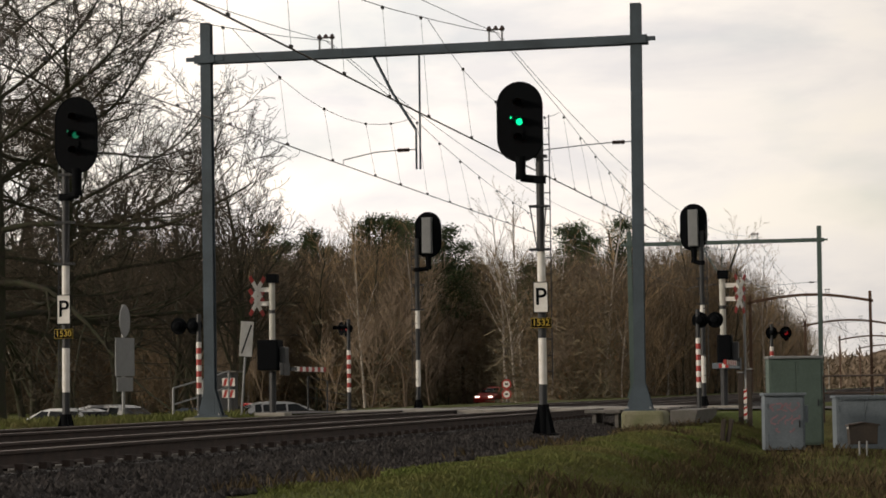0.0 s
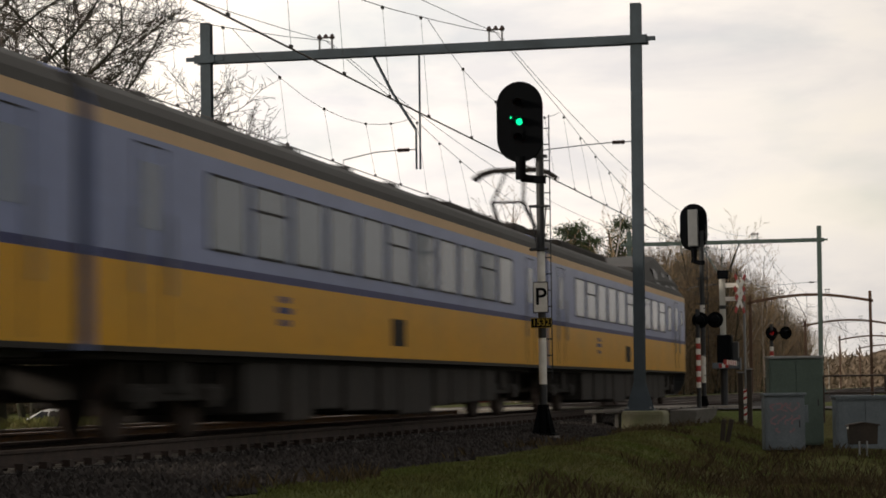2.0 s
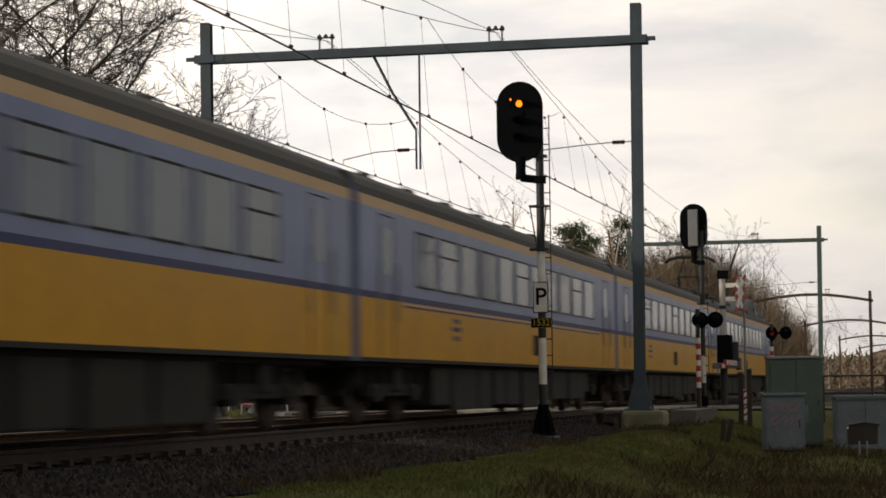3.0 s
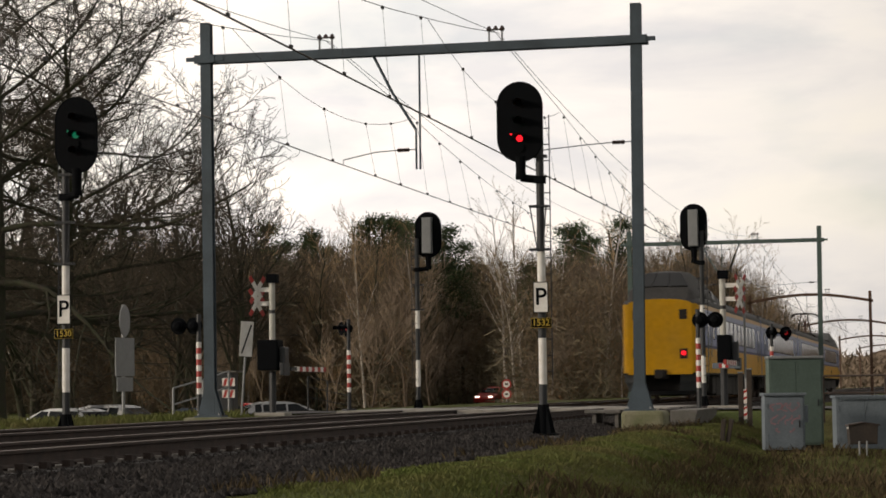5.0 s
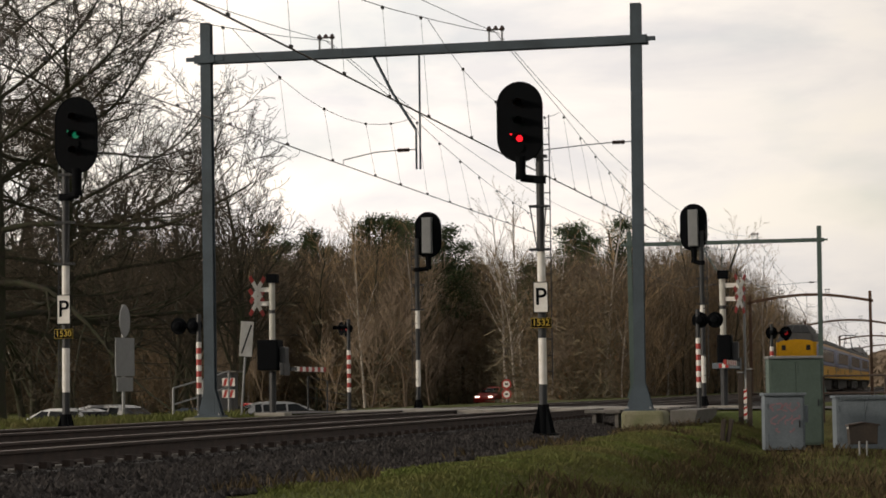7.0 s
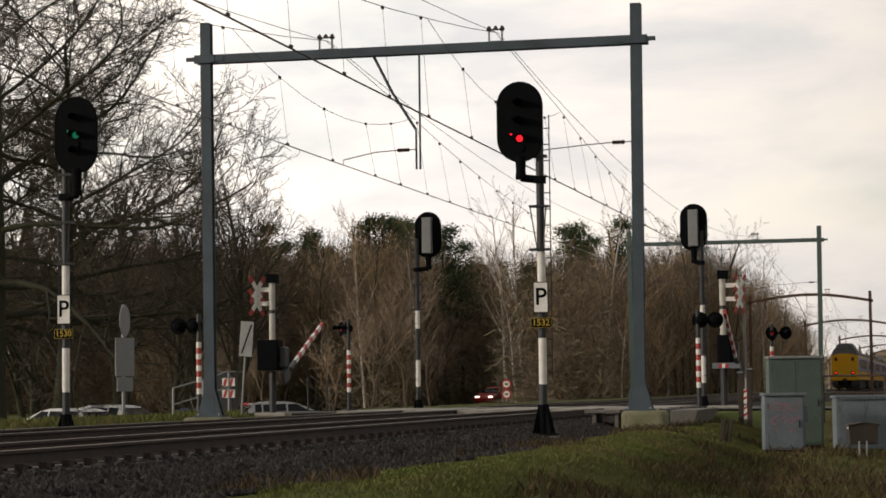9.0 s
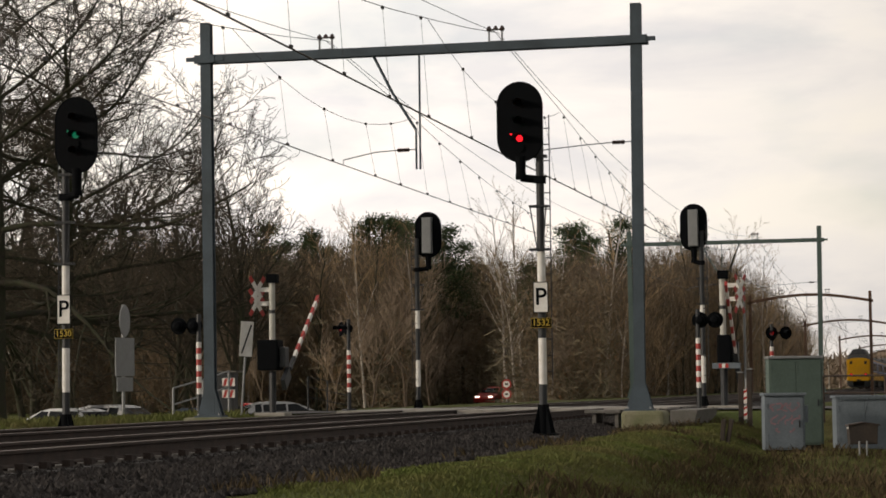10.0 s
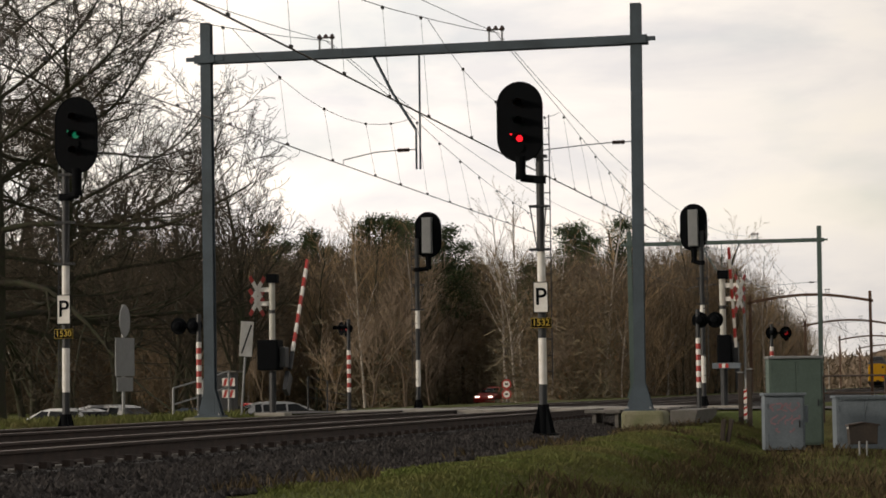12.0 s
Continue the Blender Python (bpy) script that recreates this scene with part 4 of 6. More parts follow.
def oak_mesh(seed, height, trunk_r, reach, kids=(21, 13, 8, 5)):
    """A broad bare oak: a winding trunk, long sinuous limbs that level out, and dense fine twigs that turn up at their tips."""
    rng = random.Random(seed)
    stores = ([], []), ([], [])
    steps, wander = (9, 9, 6, 4, 2), (0.07, 0.15, 0.22, 0.30, 0.34)

    def limb(p, d, length, r0, r1, level):
        store = stores[0] if r0 > 0.03 else stores[1]
        sides = 9 if r0 > 0.15 else 6 if r0 > 0.03 else 3
        n = steps[level]
        pts, q, dd = [Vector(p)], Vector(p), Vector(d)
        bend = Vector((rng.gauss(0, 1), rng.gauss(0, 1), rng.gauss(0, 0.6)))
        for i in range(n):
            bend = bend * 0.55 + Vector((rng.gauss(0, 1), rng.gauss(0, 1), rng.gauss(0, 0.7))) * 0.6
            rise = 0.0 if level == 0 else (-0.05 if i < n * 0.5 else 0.13) if level == 1 else 0.06
            dd = (dd + bend * wander[level] + Vector((0, 0, rise))).normalized()
            q = q + dd * (length / n)
            pts.append(q.copy())
        base = len(store[0])
        for i, c in enumerate(pts):
            t = (pts[min(i + 1, n)] - pts[max(i - 1, 0)]).normalized()
            a = t.cross(Vector((0, 0, 1)) if abs(t.z) < 0.9 else Vector((1, 0, 0))).normalized()
            b = t.cross(a)
            rr = r0 + (r1 - r0) * (i / n) ** 0.8
            if level == 0 and i == 0:
                rr *= 1.35
            for k in range(sides):
                an = k * math.tau / sides
                store[0].append(tuple(c + (a * math.cos(an) + b * math.sin(an)) * rr))
        for i in range(n):
            for k in range(sides):
                k2 = (k + 1) % sides
                store[1].append((base + i * sides + k, base + i * sides + k2, base + (i + 1) * sides + k2, base + (i + 1) * sides + k))
        if level == 4:
            return
        count = kids[level]
        start = 0.27 if level == 0 else 0.22
        for j in range(count):
            u = start + (1 - start) * (j + rng.uniform(0.2, 0.8)) / count
            i = min(n - 1, int(u * n))
            c = pts[i].lerp(pts[i + 1], u * n - i)
            t = (pts[i + 1] - pts[i]).normalized()
            r = r0 + (r1 - r0) * u ** 0.8
            if level == 0:
                an = j * 2.4 + rng.uniform(-0.5, 0.5)
                out = Vector((math.cos(an), math.sin(an), 0.15 + 1.5 * (u - start) ** 1.3)).normalized()
                limb(c, out, reach * (1.12 - 0.62 * u) * rng.uniform(0.8, 1.15), min(r * 0.62, 0.19), 0.022, 1)
            else:
                a = t.cross(Vector((0, 0, 1)) if abs(t.z) < 0.95 else Vector((1, 0, 0))).normalized()
                roll = rng.gauss(0, 0.55) + (math.pi if j % 2 else 0.0)
                side = a * math.cos(roll) + t.cross(a) * math.sin(roll)
                ang = rng.uniform(0.6, 1.05)
                nd = t * math.cos(ang) + side * math.sin(ang)
                part_len = (0.0, 0.44, 0.46, 0.48)[level]
                limb(c, nd, length * part_len * (1.2 - 0.6 * u) * rng.uniform(0.7, 1.25), max(0.009, r * 0.6), (0.0, 0.012, 0.008, 0.0065)[level], level + 1)

    limb(Vector((0, 0, -0.3)), Vector((0.03, 0, 1)), height, trunk_r, 0.05, 0)
    out = []
    for v, f in stores:
        me = bpy.data.meshes.new("wood")
        me.from_pydata(v, [], f)
        out.append(me)
    return out


OAKS = [oak_mesh(21, 16.0, 0.34, 11.5), oak_mesh(27, 14.5, 0.30, 8.5)]
BRUSHY = tree_mesh(23, 10.5, 0.16, 4, 0.46, 0.0095, 0.12, (16, 8, 6, 4), 0.55, 0.16, ratio=0.46)
SLIM = [tree_mesh(31 + i, h, r, 3, 0.5, 0.014, 0.25, (13, 6, 4), 0.45, 0.16, ratio=0.36) for i, (h, r) in enumerate(((11.5, 0.13), (13, 0.15), (10, 0.12)))]
BIRCHES = [tree_mesh(41 + i, h, 0.12, 3, 0.45, 0.012, 0.3, (14, 6, 4), 0.3, 0.12, ratio=0.30) for i, h in enumerate((14.5, 12.5))]
SHRUBS = [tree_mesh(51 + i, h, 0.05, 3, 0.42, 0.013, 0.05, (11, 6, 4), 0.5, 0.22, ratio=0.6) for i, h in enumerate((4.5, 5.5, 3.6))]

for lateral, depth, k, rot, sc in ((-14.6, 73, 0, 40, 1.0), (-13.4, 78, 1, 200, 1.0), (-18.5, 88, 0, 150, 1.0), (-13.3, 92, 1, 80, 0.9)):
    x, y, z = view(lateral, depth)
    t = tree("oak_tree", OAKS[k], (BARK, OAK_TWIG), pose(x, y, z, 0, 0, rot), "tall bare oak with spreading dark limbs", "bare oaks beside the car park")
    t.scale = (sc, sc, sc)
for lateral, depth, rot, sc in ((-8.4, 90, 10, 1.0), (-10.0, 94, 130, 0.95), (-12.0, 99, 250, 0.95), (-8.9, 97, 200, 0.86), (-14.5, 101, 30, 1.1), (-17.2, 104, 90, 1.1), (-19.8, 106, 170, 1.15), (-22.0, 102, 300, 1.1), (-16.0, 110, 220, 1.15), (-12.8, 108, 340, 1.0), (-20.6, 112, 60, 1.1)):
    x, y, z = view(lateral, depth)
    t = tree("bare_tree", BRUSHY, (BARK, OAK_TWIG), pose(x, y, z, 0, 0, rot), "bare tree with dense upright twigs beside the car park", "trees beside the car park")
    t.scale = (sc, sc, sc)


def pine_parts(seed):
    rng = random.Random(seed)
    h = 13.0
    wood = tree_mesh(seed, h, 0.2, 1, 0.75, 0.02, 0.5, (16,), 0.25, 0.12, ratio=0.22)
    cen = []
    for i in range(58):
        u = 1.03 - 0.5 * rng.random() ** 1.25
        r = 0.25 + 3.0 * (1.04 - u) ** 0.65 * rng.uniform(0.7, 1.25)
        an = rng.uniform(0, math.tau)
        rr = r * math.sqrt(rng.random())
        cen.append((rr * math.cos(an), rr * math.sin(an), h * u))
    return wood, clumps_mesh(seed + 5, cen, 0.36, 85, 0.17)


PINES = [pine_parts(61), pine_parts(62)]


def put_tree(name, meshes, mats, x, y, s, rot, label, group, extra=(), sink=0.1):
    t = tree(name, meshes, mats, pose(x, y, ground_z(x, y) - sink, 0, 0, rot), label, group, extra)
    t.scale = (s, s, s)
    return t


def road_x(y):
    return -13.0 - 13.3 * max(0.0, y - 19.0) / 110.0


def in_road(x, y):
    """The road bends away behind the crossing and runs up to the wood."""
    return 8 < y < 132 and abs(x - road_x(y)) < 3.5


def wood_spot(rng, inside=0.0):
    """A place in the wood, and how deep it lies behind the wood's front: the front crosses the end of the clearing and then follows the line."""
    while True:
        if rng.random() < 0.55:
            deep = inside + abs(rng.gauss(0, 1)) * 15
            lateral = rng.uniform(-38, 12)
            x, y, _ = view(lateral, 158 + 5 * math.sin(lateral * 0.4) + deep, 0)
            if x > -10.5 - inside:
                continue
        else:
            deep = inside * 0.4 + abs(rng.gauss(0, 1)) * 6
            y = rng.uniform(88, 170) if rng.random() < 0.42 else rng.uniform(145, 310)
            x = -9.2 + 0.8 * noise.noise(Vector((y * 0.06, 0.3, 0.7))) - deep
        if in_road(x, y):
            x, y, deep = x - 8.0, y + 36.0, deep + 20.0   # the clearing ends where the road turns off
        if not in_road(x, y):
            return x, y, deep


def wood_height(x, y):
    """The wood is low by the clearing, tallest half way along the line, and lower again at its end."""
    by_line = 9.2 + 5.4 * smoothstep(95, 165, y) - 4.0 * smoothstep(205, 295, y)
    inland = smoothstep(-20, -32, x)
    return by_line * (1 - inland) + 11.9 * inland


def woods():
    rng = random.Random(5)
    for i in range(215):
        x, y, deep = wood_spot(rng)
        kind = rng.random()
        s, rot = rng.uniform(0.85, 1.12) * wood_height(x, y) / (13.6 if x > -20 else 11.8), rng.uniform(0, 360)
        if kind < 0.64:
            put_tree("bare_tree", SLIM[i % 3], (BARK, (TWIG, TWIG_WARM)[i % 2]), x, y, s, rot, "slim bare winter tree with dense brown twigs", "trees of the wood")
        elif kind < 0.84:
            put_tree("birch_tree", BIRCHES[i % 2], (BIRCH, TWIG_WARM), x, y, s * 0.95, rot, "white-barked bare birch at the wood's edge", "birches of the wood")
        else:
            w, fol = PINES[i % 2]
            x, y, deep = wood_spot(rng, 20.0)
            put_tree("pine_tree", w, (BARK, BARK), x, y, rng.uniform(0.9, 1.12) * wood_height(x, y) / 11.6, rot, "dark green pine rising above the bare wood", "pines of the wood", [("needles", fol, PINE, "dark green needle clumps")])
    for i in range(60):
        x, y, deep = wood_spot(rng)
        x, y = x + 5.5 * math.sin(HEADING), y - 5.5
        put_tree("shrub", SHRUBS[i % 3], (TWIG, (TWIG_WARM, TWIG)[i % 2]), min(x, -10.0), y, rng.uniform(0.7, 1.15), rng.uniform(0, 360), "leafless brushwood shrub at the wood's edge", "underwood")
    # birches that stand before the wood, and the row of pines behind it
    for lateral, depth, s in ((3.9, 150, 0.93), (4.7, 147, 0.86), (5.4, 152, 0.97), (7.4, 154, 0.80), (10.7, 148, 0.94), (11.3, 151, 0.86), (-5.4, 152, 0.85), (-2.0, 156, 0.8)):
        x, y, _ = view(lateral, depth)
        put_tree("birch_tree", BIRCHES[depth % 2], (BIRCH, TWIG_WARM), x, y, s, 61 * depth, "white-barked bare birch at the wood's edge", "birches of the wood")
    for k, (px, s) in enumerate(((-13.0, 1.03), (-11.8, 1.10), (-10.6, 1.06), (-9.3, 1.0), (-7.2, 1.06), (-6.0, 1.14), (-4.9, 1.18), (-3.6, 1.20), (-2.5, 1.10), (0.2, 1.12), (1.6, 1.05), (10.0, 1.06), (11.4, 1.12), (12.8, 1.08), (14.2, 1.10))):
        x, y, _ = view(px, 186 + 9 * math.sin(k * 2.1))
        w, fol = PINES[k % 2]
        put_tree("pine_tree", w, (BARK, BARK), x, y, s, 97 * k, "dark green pine rising above the bare wood", "pines of the wood", [("needles", fol, PINE, "dark green needle clumps")])
    # low ochre bushes by the road, behind the crossing
    for lateral, depth, s in ((-4.4, 128, 1.35), (-2.2, 134, 1.25), (-7.0, 138, 1.2), (-1.0, 140, 0.9), (-10.5, 132, 1.0), (-14.0, 126, 1.0)):
        x, y, z = view(lateral, depth)
        put_tree("shrub", SHRUBS[1], (TWIG, TWIG_WARM), x, y, s, 37 * depth, "tall ochre leafless bush behind the crossing", "underwood")
    # the brushwood between them: too fine to count
    far = random.Random(8)
    for name, count, mat, label, inside, top_part in (("brushwood", 190000, TWIG, "dense tangle of bare brown branches in the wood", 0.0, 1.0), ("ochre_brushwood", 95000, TWIG_WARM, "ochre bare branches and saplings in the wood", 0.0, 0.85), ("dead_leaves", 20000, LEAF_BROWN, "russet dead leaves hanging in the underwood", 0.0, 0.45), ("thicket", 150000, THICKET, "dim brown thicket deep in the wood", 4.0, 0.92), ("deep_thicket", 95000, THICKET, "dim thicket at the back of the wood", 20.0, 0.7)):
        v, f = [], []
        sticks = name.endswith("brushwood")
        k = 0
        while k < count:
            x, y, deep = wood_spot(far, inside)
            top = wood_height(x, y) * (1.0 + 0.26 * noise.noise(Vector((x * 0.09, y * 0.09, 2.0)))) * min(1.0, 0.8 + deep / 18)
            z = ground_z(x, y) + top * top_part * far.random() ** (1.25 if inside else 0.85)
            clump = noise.noise(Vector((x * 0.35, y * 0.35, z * 0.3 + (9 if not sticks else 0))))
            if clump < (-0.2 if sticks or inside else 0.15):
                k += 0.15
                continue
            k += 1
            i = len(v)
            if sticks:
                a = Vector((far.gauss(0, 0.55), far.gauss(0, 0.55), far.uniform(0.15, 1.0))).normalized() * far.uniform(0.5, 1.7)
                w = Vector((far.uniform(-1, 1), far.uniform(-1, 1), 0)).normalized() * far.uniform(0.008, 0.020)
            else:
                big = far.uniform(0.5, 1.3) if inside else 0.13
                a = Vector((far.gauss(0, 1), far.gauss(0, 1), far.gauss(0, 0.6))).normalized() * big
                w = a.cross(Vector((far.gauss(0, 1), far.gauss(0, 1), far.gauss(0, 1)))).normalized() * (far.uniform(0.016, 0.04) if inside else 0.06)
            p = Vector((x, y, z))
            v += [tuple(p - w), tuple(p + w), tuple(p + a + w * 0.3), tuple(p + a - w * 0.3)]
            f.append((i, i + 1, i + 2, i + 3))
        me = bpy.data.meshes.new(name)
        me.from_pydata(v, [], f)
        tagged(mesh_part(name, me, mat), label, "brushwood", kind="stuff")
    # low woods on the horizon, all along the far end of the line, and an added unseen band
    v, f = [], []
    for k in range(80000):
        # beyond the end of the straight, and beside the line on the field side
        # the field-side band is out of view, added to darken the train's reflections
        x, y = (far.uniform(-420, 260), far.gauss(620, 40)) if k % 2 else (42 + abs(far.gauss(0, 9)), far.uniform(110, 640))
        top = (8.0 if k % 2 else 10.5) + 3.5 * noise.noise(Vector((x * 0.03, y * 0.02, 5.0)))
        z = -1.2 + top * far.random() ** 0.8
        a = Vector((far.gauss(0, 0.5), far.gauss(0, 0.5), far.uniform(0.2, 1.0))).normalized() * far.uniform(1.0, 2.6)
        w = Vector((1, far.uniform(-1, 1), 0)).normalized() * far.uniform(0.16, 0.42)
        p = Vector((x, y, z))
        i = len(v)
        v += [tuple(p - w), tuple(p + w), tuple(p + a + w * 0.3), tuple(p + a - w * 0.3)]
        f.append((i, i + 1, i + 2, i + 3))
    me = bpy.data.meshes.new("far_woods")
    me.from_pydata(v, [], f)
    tagged(mesh_part("far_woods", me, TWIG), "low hazy brown woods on the horizon, with an unseen band added beside the line", "woods", kind="stuff")
    cols = [(-460 + 4.0 * i) for i in range(180)]
    v = []
    for i, x in enumerate(cols):
        top = 7.5 + 5.0 * smoothstep(-40, 0, x) + 2.2 * noise.noise(Vector((x * 0.09, 1.0, 0.0))) + 1.3 * noise.noise(Vector((x * 0.4, 4.0, 0.0)))
        v += [(x, 700.0, -2.0), (x, 704.0 + 3 * math.sin(i * 1.7), top * 0.7), (x, 715.0, top)]
    f = [(3 * i + k, 3 * i + 3 + k, 3 * i + 4 + k, 3 * i + 1 + k) for i in range(len(cols) - 1) for k in (0, 1)]
    me = bpy.data.meshes.new("backdrop")
    me.from_pydata(v, [], f)
    tagged(mesh_part("backdrop", me, TWIG), "low brown woods along the far horizon", "backdrop", kind="structure")
    for x, y, s in ((-10.5, 356, 0.80), (-11.5, 420, 0.9)):
        put_tree("bare_tree", BIRCHES[0], (TWIG, TWIG_WARM), x, y, s, 50 * y, "wide bare tree beside the far line", "trees of the wood")


woods()


# ---- sleepers, ballast stones and grass ----
def stones(name, count, place, lo, hi, mat, label, seed):
    """Loose broken stones, each a small lopsided octahedron."""
    rng = np.random.default_rng(seed)
    base = np.array([(1, 0, 0), (-1, 0, 0), (0, 1, 0), (0, -1, 0), (0, 0, 1), (0, 0, -1)], float)
    tri = np.array([(0, 2, 4), (2, 1, 4), (1, 3, 4), (3, 0, 4), (2, 0, 5), (1, 2, 5), (3, 1, 5), (0, 3, 5)])
    pos = np.array([place(*rng.random(2)) for _ in range(count)])
    size = rng.uniform(lo, hi, (count, 1, 1))
    shape = base[None] * size * rng.uniform(0.6, 1.25, (count, 6, 1)) + rng.normal(0, 0.12, (count, 6, 3)) * size
    a = rng.uniform(0, math.tau, count)
    c, s = np.cos(a), np.sin(a)
    rot = np.zeros((count, 3, 3)); rot[:, 0, 0] = c; rot[:, 0, 1] = -s; rot[:, 1, 0] = s; rot[:, 1, 1] = c; rot[:, 2, 2] = 1
    v = np.einsum("nij,nkj->nki", rot, shape) + pos[:, None, :]
    f = (tri[None] + 6 * np.arange(count)[:, None, None]).reshape(-1, 3)
    me = bpy.data.meshes.new(name)
    me.from_pydata(v.reshape(-1, 3).tolist(), [], f.tolist())
    tagged(mesh_part(name, me, mat), label, "stones", kind="stuff")


def shoulder_z(x):
    ax = abs(x)
    return RAIL_Z - 0.245 - 0.025 * smoothstep(1.3, 2.1, ax) - 0.24 * max(0.0, (ax - 2.1) / 1.3)


def near_spot(u, w):
    y = -36 + 62 * w ** 1.25
    x = 0.95 + 2.75 * u ** 0.9
    return x, y, max(shoulder_z(x), ground_z(x, y)) + 0.005


def between_spot(u, w):
    return -2.6 + 3.2 * u, -44 + 80 * w, shoulder_z(-1) - 0.01


stones("ballast_stones", 26000, near_spot, 0.027, 0.062, BALLAST, "dark angular broken ballast stones on the track shoulder", 3)
stones("ballast_stones", 7000, between_spot, 0.022, 0.045, BALLAST, "dark broken ballast stones between the rails", 4)


def sleeper_mesh():
    bm = bmesh.new()
    prof = [(-0.13, -0.36), (0.13, -0.36), (0.11, -0.205), (-0.11, -0.205)]
    for x0, x1 in ((-1.26, 1.26),):
        a = [bm.verts.new((x0, y, z)) for y, z in prof]
        b = [bm.verts.new((x1, y, z)) for y, z in prof]
        bm.faces.new(a), bm.faces.new(b)
        for i in range(4):
            bm.faces.new((a[i], a[(i + 1) % 4], b[(i + 1) % 4], b[i]))
    for f in bm.faces:
        f.material_index = 0
    for rx in (-0.7535, 0.7535):
        for sx in (-1, 1):
            n = len(bm.faces)
            box(bm, rx + sx * 0.06, rx + sx * 0.15, -0.055, 0.055, -0.205, -0.135)
            bm.faces.ensure_lookup_table()
            for f in bm.faces[n:]:
                f.material_index = 1
    bmesh.ops.recalc_face_normals(bm, faces=bm.faces)
    me = bpy.data.meshes.new("sleeper")
    bm.to_mesh(me)
    bm.free()
    me.materials.append(SLEEPER)
    me.materials.append(RUSTY)
    return me


SLEEPER_MESH = sleeper_mesh()
for track, cx, cz, lo, hi in ((track_near, 0.0, RAIL_Z, -48.0, 95.0), (track_far, LEFT_X, LEFT_Z, -30.0, 40.0)):
    for k in range(int((hi - lo) / 0.6)):
        mesh_part("sleeper", SLEEPER_MESH, SLEEPER, track, m=pose(cx, lo + 0.6 * k, cz))


def blades(name, count, place, lo, hi, wide, lean, mat, label, seed):
    """Blades and stems: narrow bent triangles that grow from the ground."""
    rng = np.random.default_rng(seed)
    v, f = [], []
    for i in range(count):
        spot = place(*rng.random(2))
        if spot is None:
            continue
        x, y, z, tall = spot
        h = rng.uniform(lo, hi) * tall
        a = rng.uniform(0, math.tau)
        dx, dy = math.cos(a), math.sin(a)
        b = rng.uniform(0, lean) * h
        g = rng.uniform(0, math.tau)
        bx, by = math.cos(g) * b, math.sin(g) * b
        w = wide * rng.uniform(0.6, 1.3)
        k = len(v)
        v += [(x - dx * w, y - dy * w, z - 0.02), (x + dx * w, y + dy * w, z - 0.02), (x + bx * 0.4 + dx * w * 0.7, y + by * 0.4 + dy * w * 0.7, z + h * 0.6), (x + bx, y + by, z + h)]
        f += [(k, k + 1, k + 2), (k, k + 2, k + 3)]
    me = bpy.data.meshes.new(name)
    me.from_pydata(v, [], f)
    tagged(mesh_part(name, me, mat), label, "grass", kind="stuff")


def patch(x, y, s, o):
    return noise.noise(Vector((x * s, y * s * 0.7, o)))


def verge(u, w):
    x, y = 3.3 + 5.8 * u, -34 + 40 * w
    if 5.0 < y < 21 and x < 14:
        return None
    edge = 3.80 + 0.35 * patch(x * 0.2, y, 0.7, 1.0)
    if x < edge or patch(x, y, 0.5, 4.0) < -0.85:
        return None
    if patch(x, y, 0.45, 7.0) > 0.80 - 0.95 * smoothstep(5.2, 6.6, x) * smoothstep(-6, -12, y):
        return None
    return x, y, ground_z(x, y), 0.55 + 0.8 * (patch(x, y, 0.8, 2.0) + 0.5)


def dry_verge(u, w):
    x, y = 3.0 + 7.0 * u, -34 + 44 * w
    if 5.0 < y < 21:
        return None
    here = smoothstep(5.0, 6.6, x) * smoothstep(-4, -10, y) * 1.0 + (0.35 if 3.3 < x < 4.2 else 0.12)
    if patch(x, y, 0.6, 9.0) + 0.5 > here:
        return None
    return x, y, ground_z(x, y), 0.6 + 0.7 * (patch(x, y, 0.9, 12.0) + 0.5)


def left_berm(u, w):
    x, y = -10.4 + 3.6 * u, -14 + 24 * w
    if 5.5 < y and x > -9:
        return None
    return x, y, ground_z(x, y), 0.6 + 0.9 * (patch(x, y, 0.7, 5.0) + 0.5)


blades("grass", 190000, verge, 0.02, 0.058, 0.004, 1.3, GRASS, "short mossy green grass on the track verge", 6)
blades("dry_weeds", 52000, dry_verge, 0.04, 0.19, 0.005, 0.8, DRY_GRASS, "brown withered weeds and dock in the ditch", 7)
blades("grass", 16000, left_berm, 0.06, 0.18, 0.010, 0.8, GRASS, "rough grass on the bank by the car park", 8)


# ---- the road and the level crossing ----
def strip(name, pts, half, mat, label, category, lift=0.03):
    """A road strip along (x, y) points."""
    v, f = [], []
    for i, p in enumerate(pts):
        a, b = Vector(pts[max(i - 1, 0)]), Vector(pts[min(i + 1, len(pts) - 1)])
        d = (b - a).normalized()
        nrm = Vector((-d.y, d.x))
        for k in (-1, -0.5, 0, 0.5, 1):
            q = Vector(p) + nrm * half * k
            v.append((q.x, q.y, ground_z(q.x, q.y) + lift))
    for i in range(len(pts) - 1):
        for k in range(4):
            f.append((i * 5 + k, i * 5 + k + 1, i * 5 + k + 6, i * 5 + k + 5))
    me = bpy.data.meshes.new(name)
    me.from_pydata(v, [], f)
    tagged(mesh_part(name, me, mat, smooth=True), label, category, kind="structure")


strip("road_1", [(2.6 + 0.8 * k, 13.2) for k in range(60)], 3.6, ASPHALT, "grey asphalt road that climbs to the crossing", "road", 0.05)
strip("road_2", [(-6.6 - 0.5 * k, 13.2) for k in range(13)] + [(road_x(y), y) for y in np.arange(19.0, 330.0, 3.0)], 3.0, ASPHALT, "grey asphalt road that bends away into the wood", "road", 0.05)

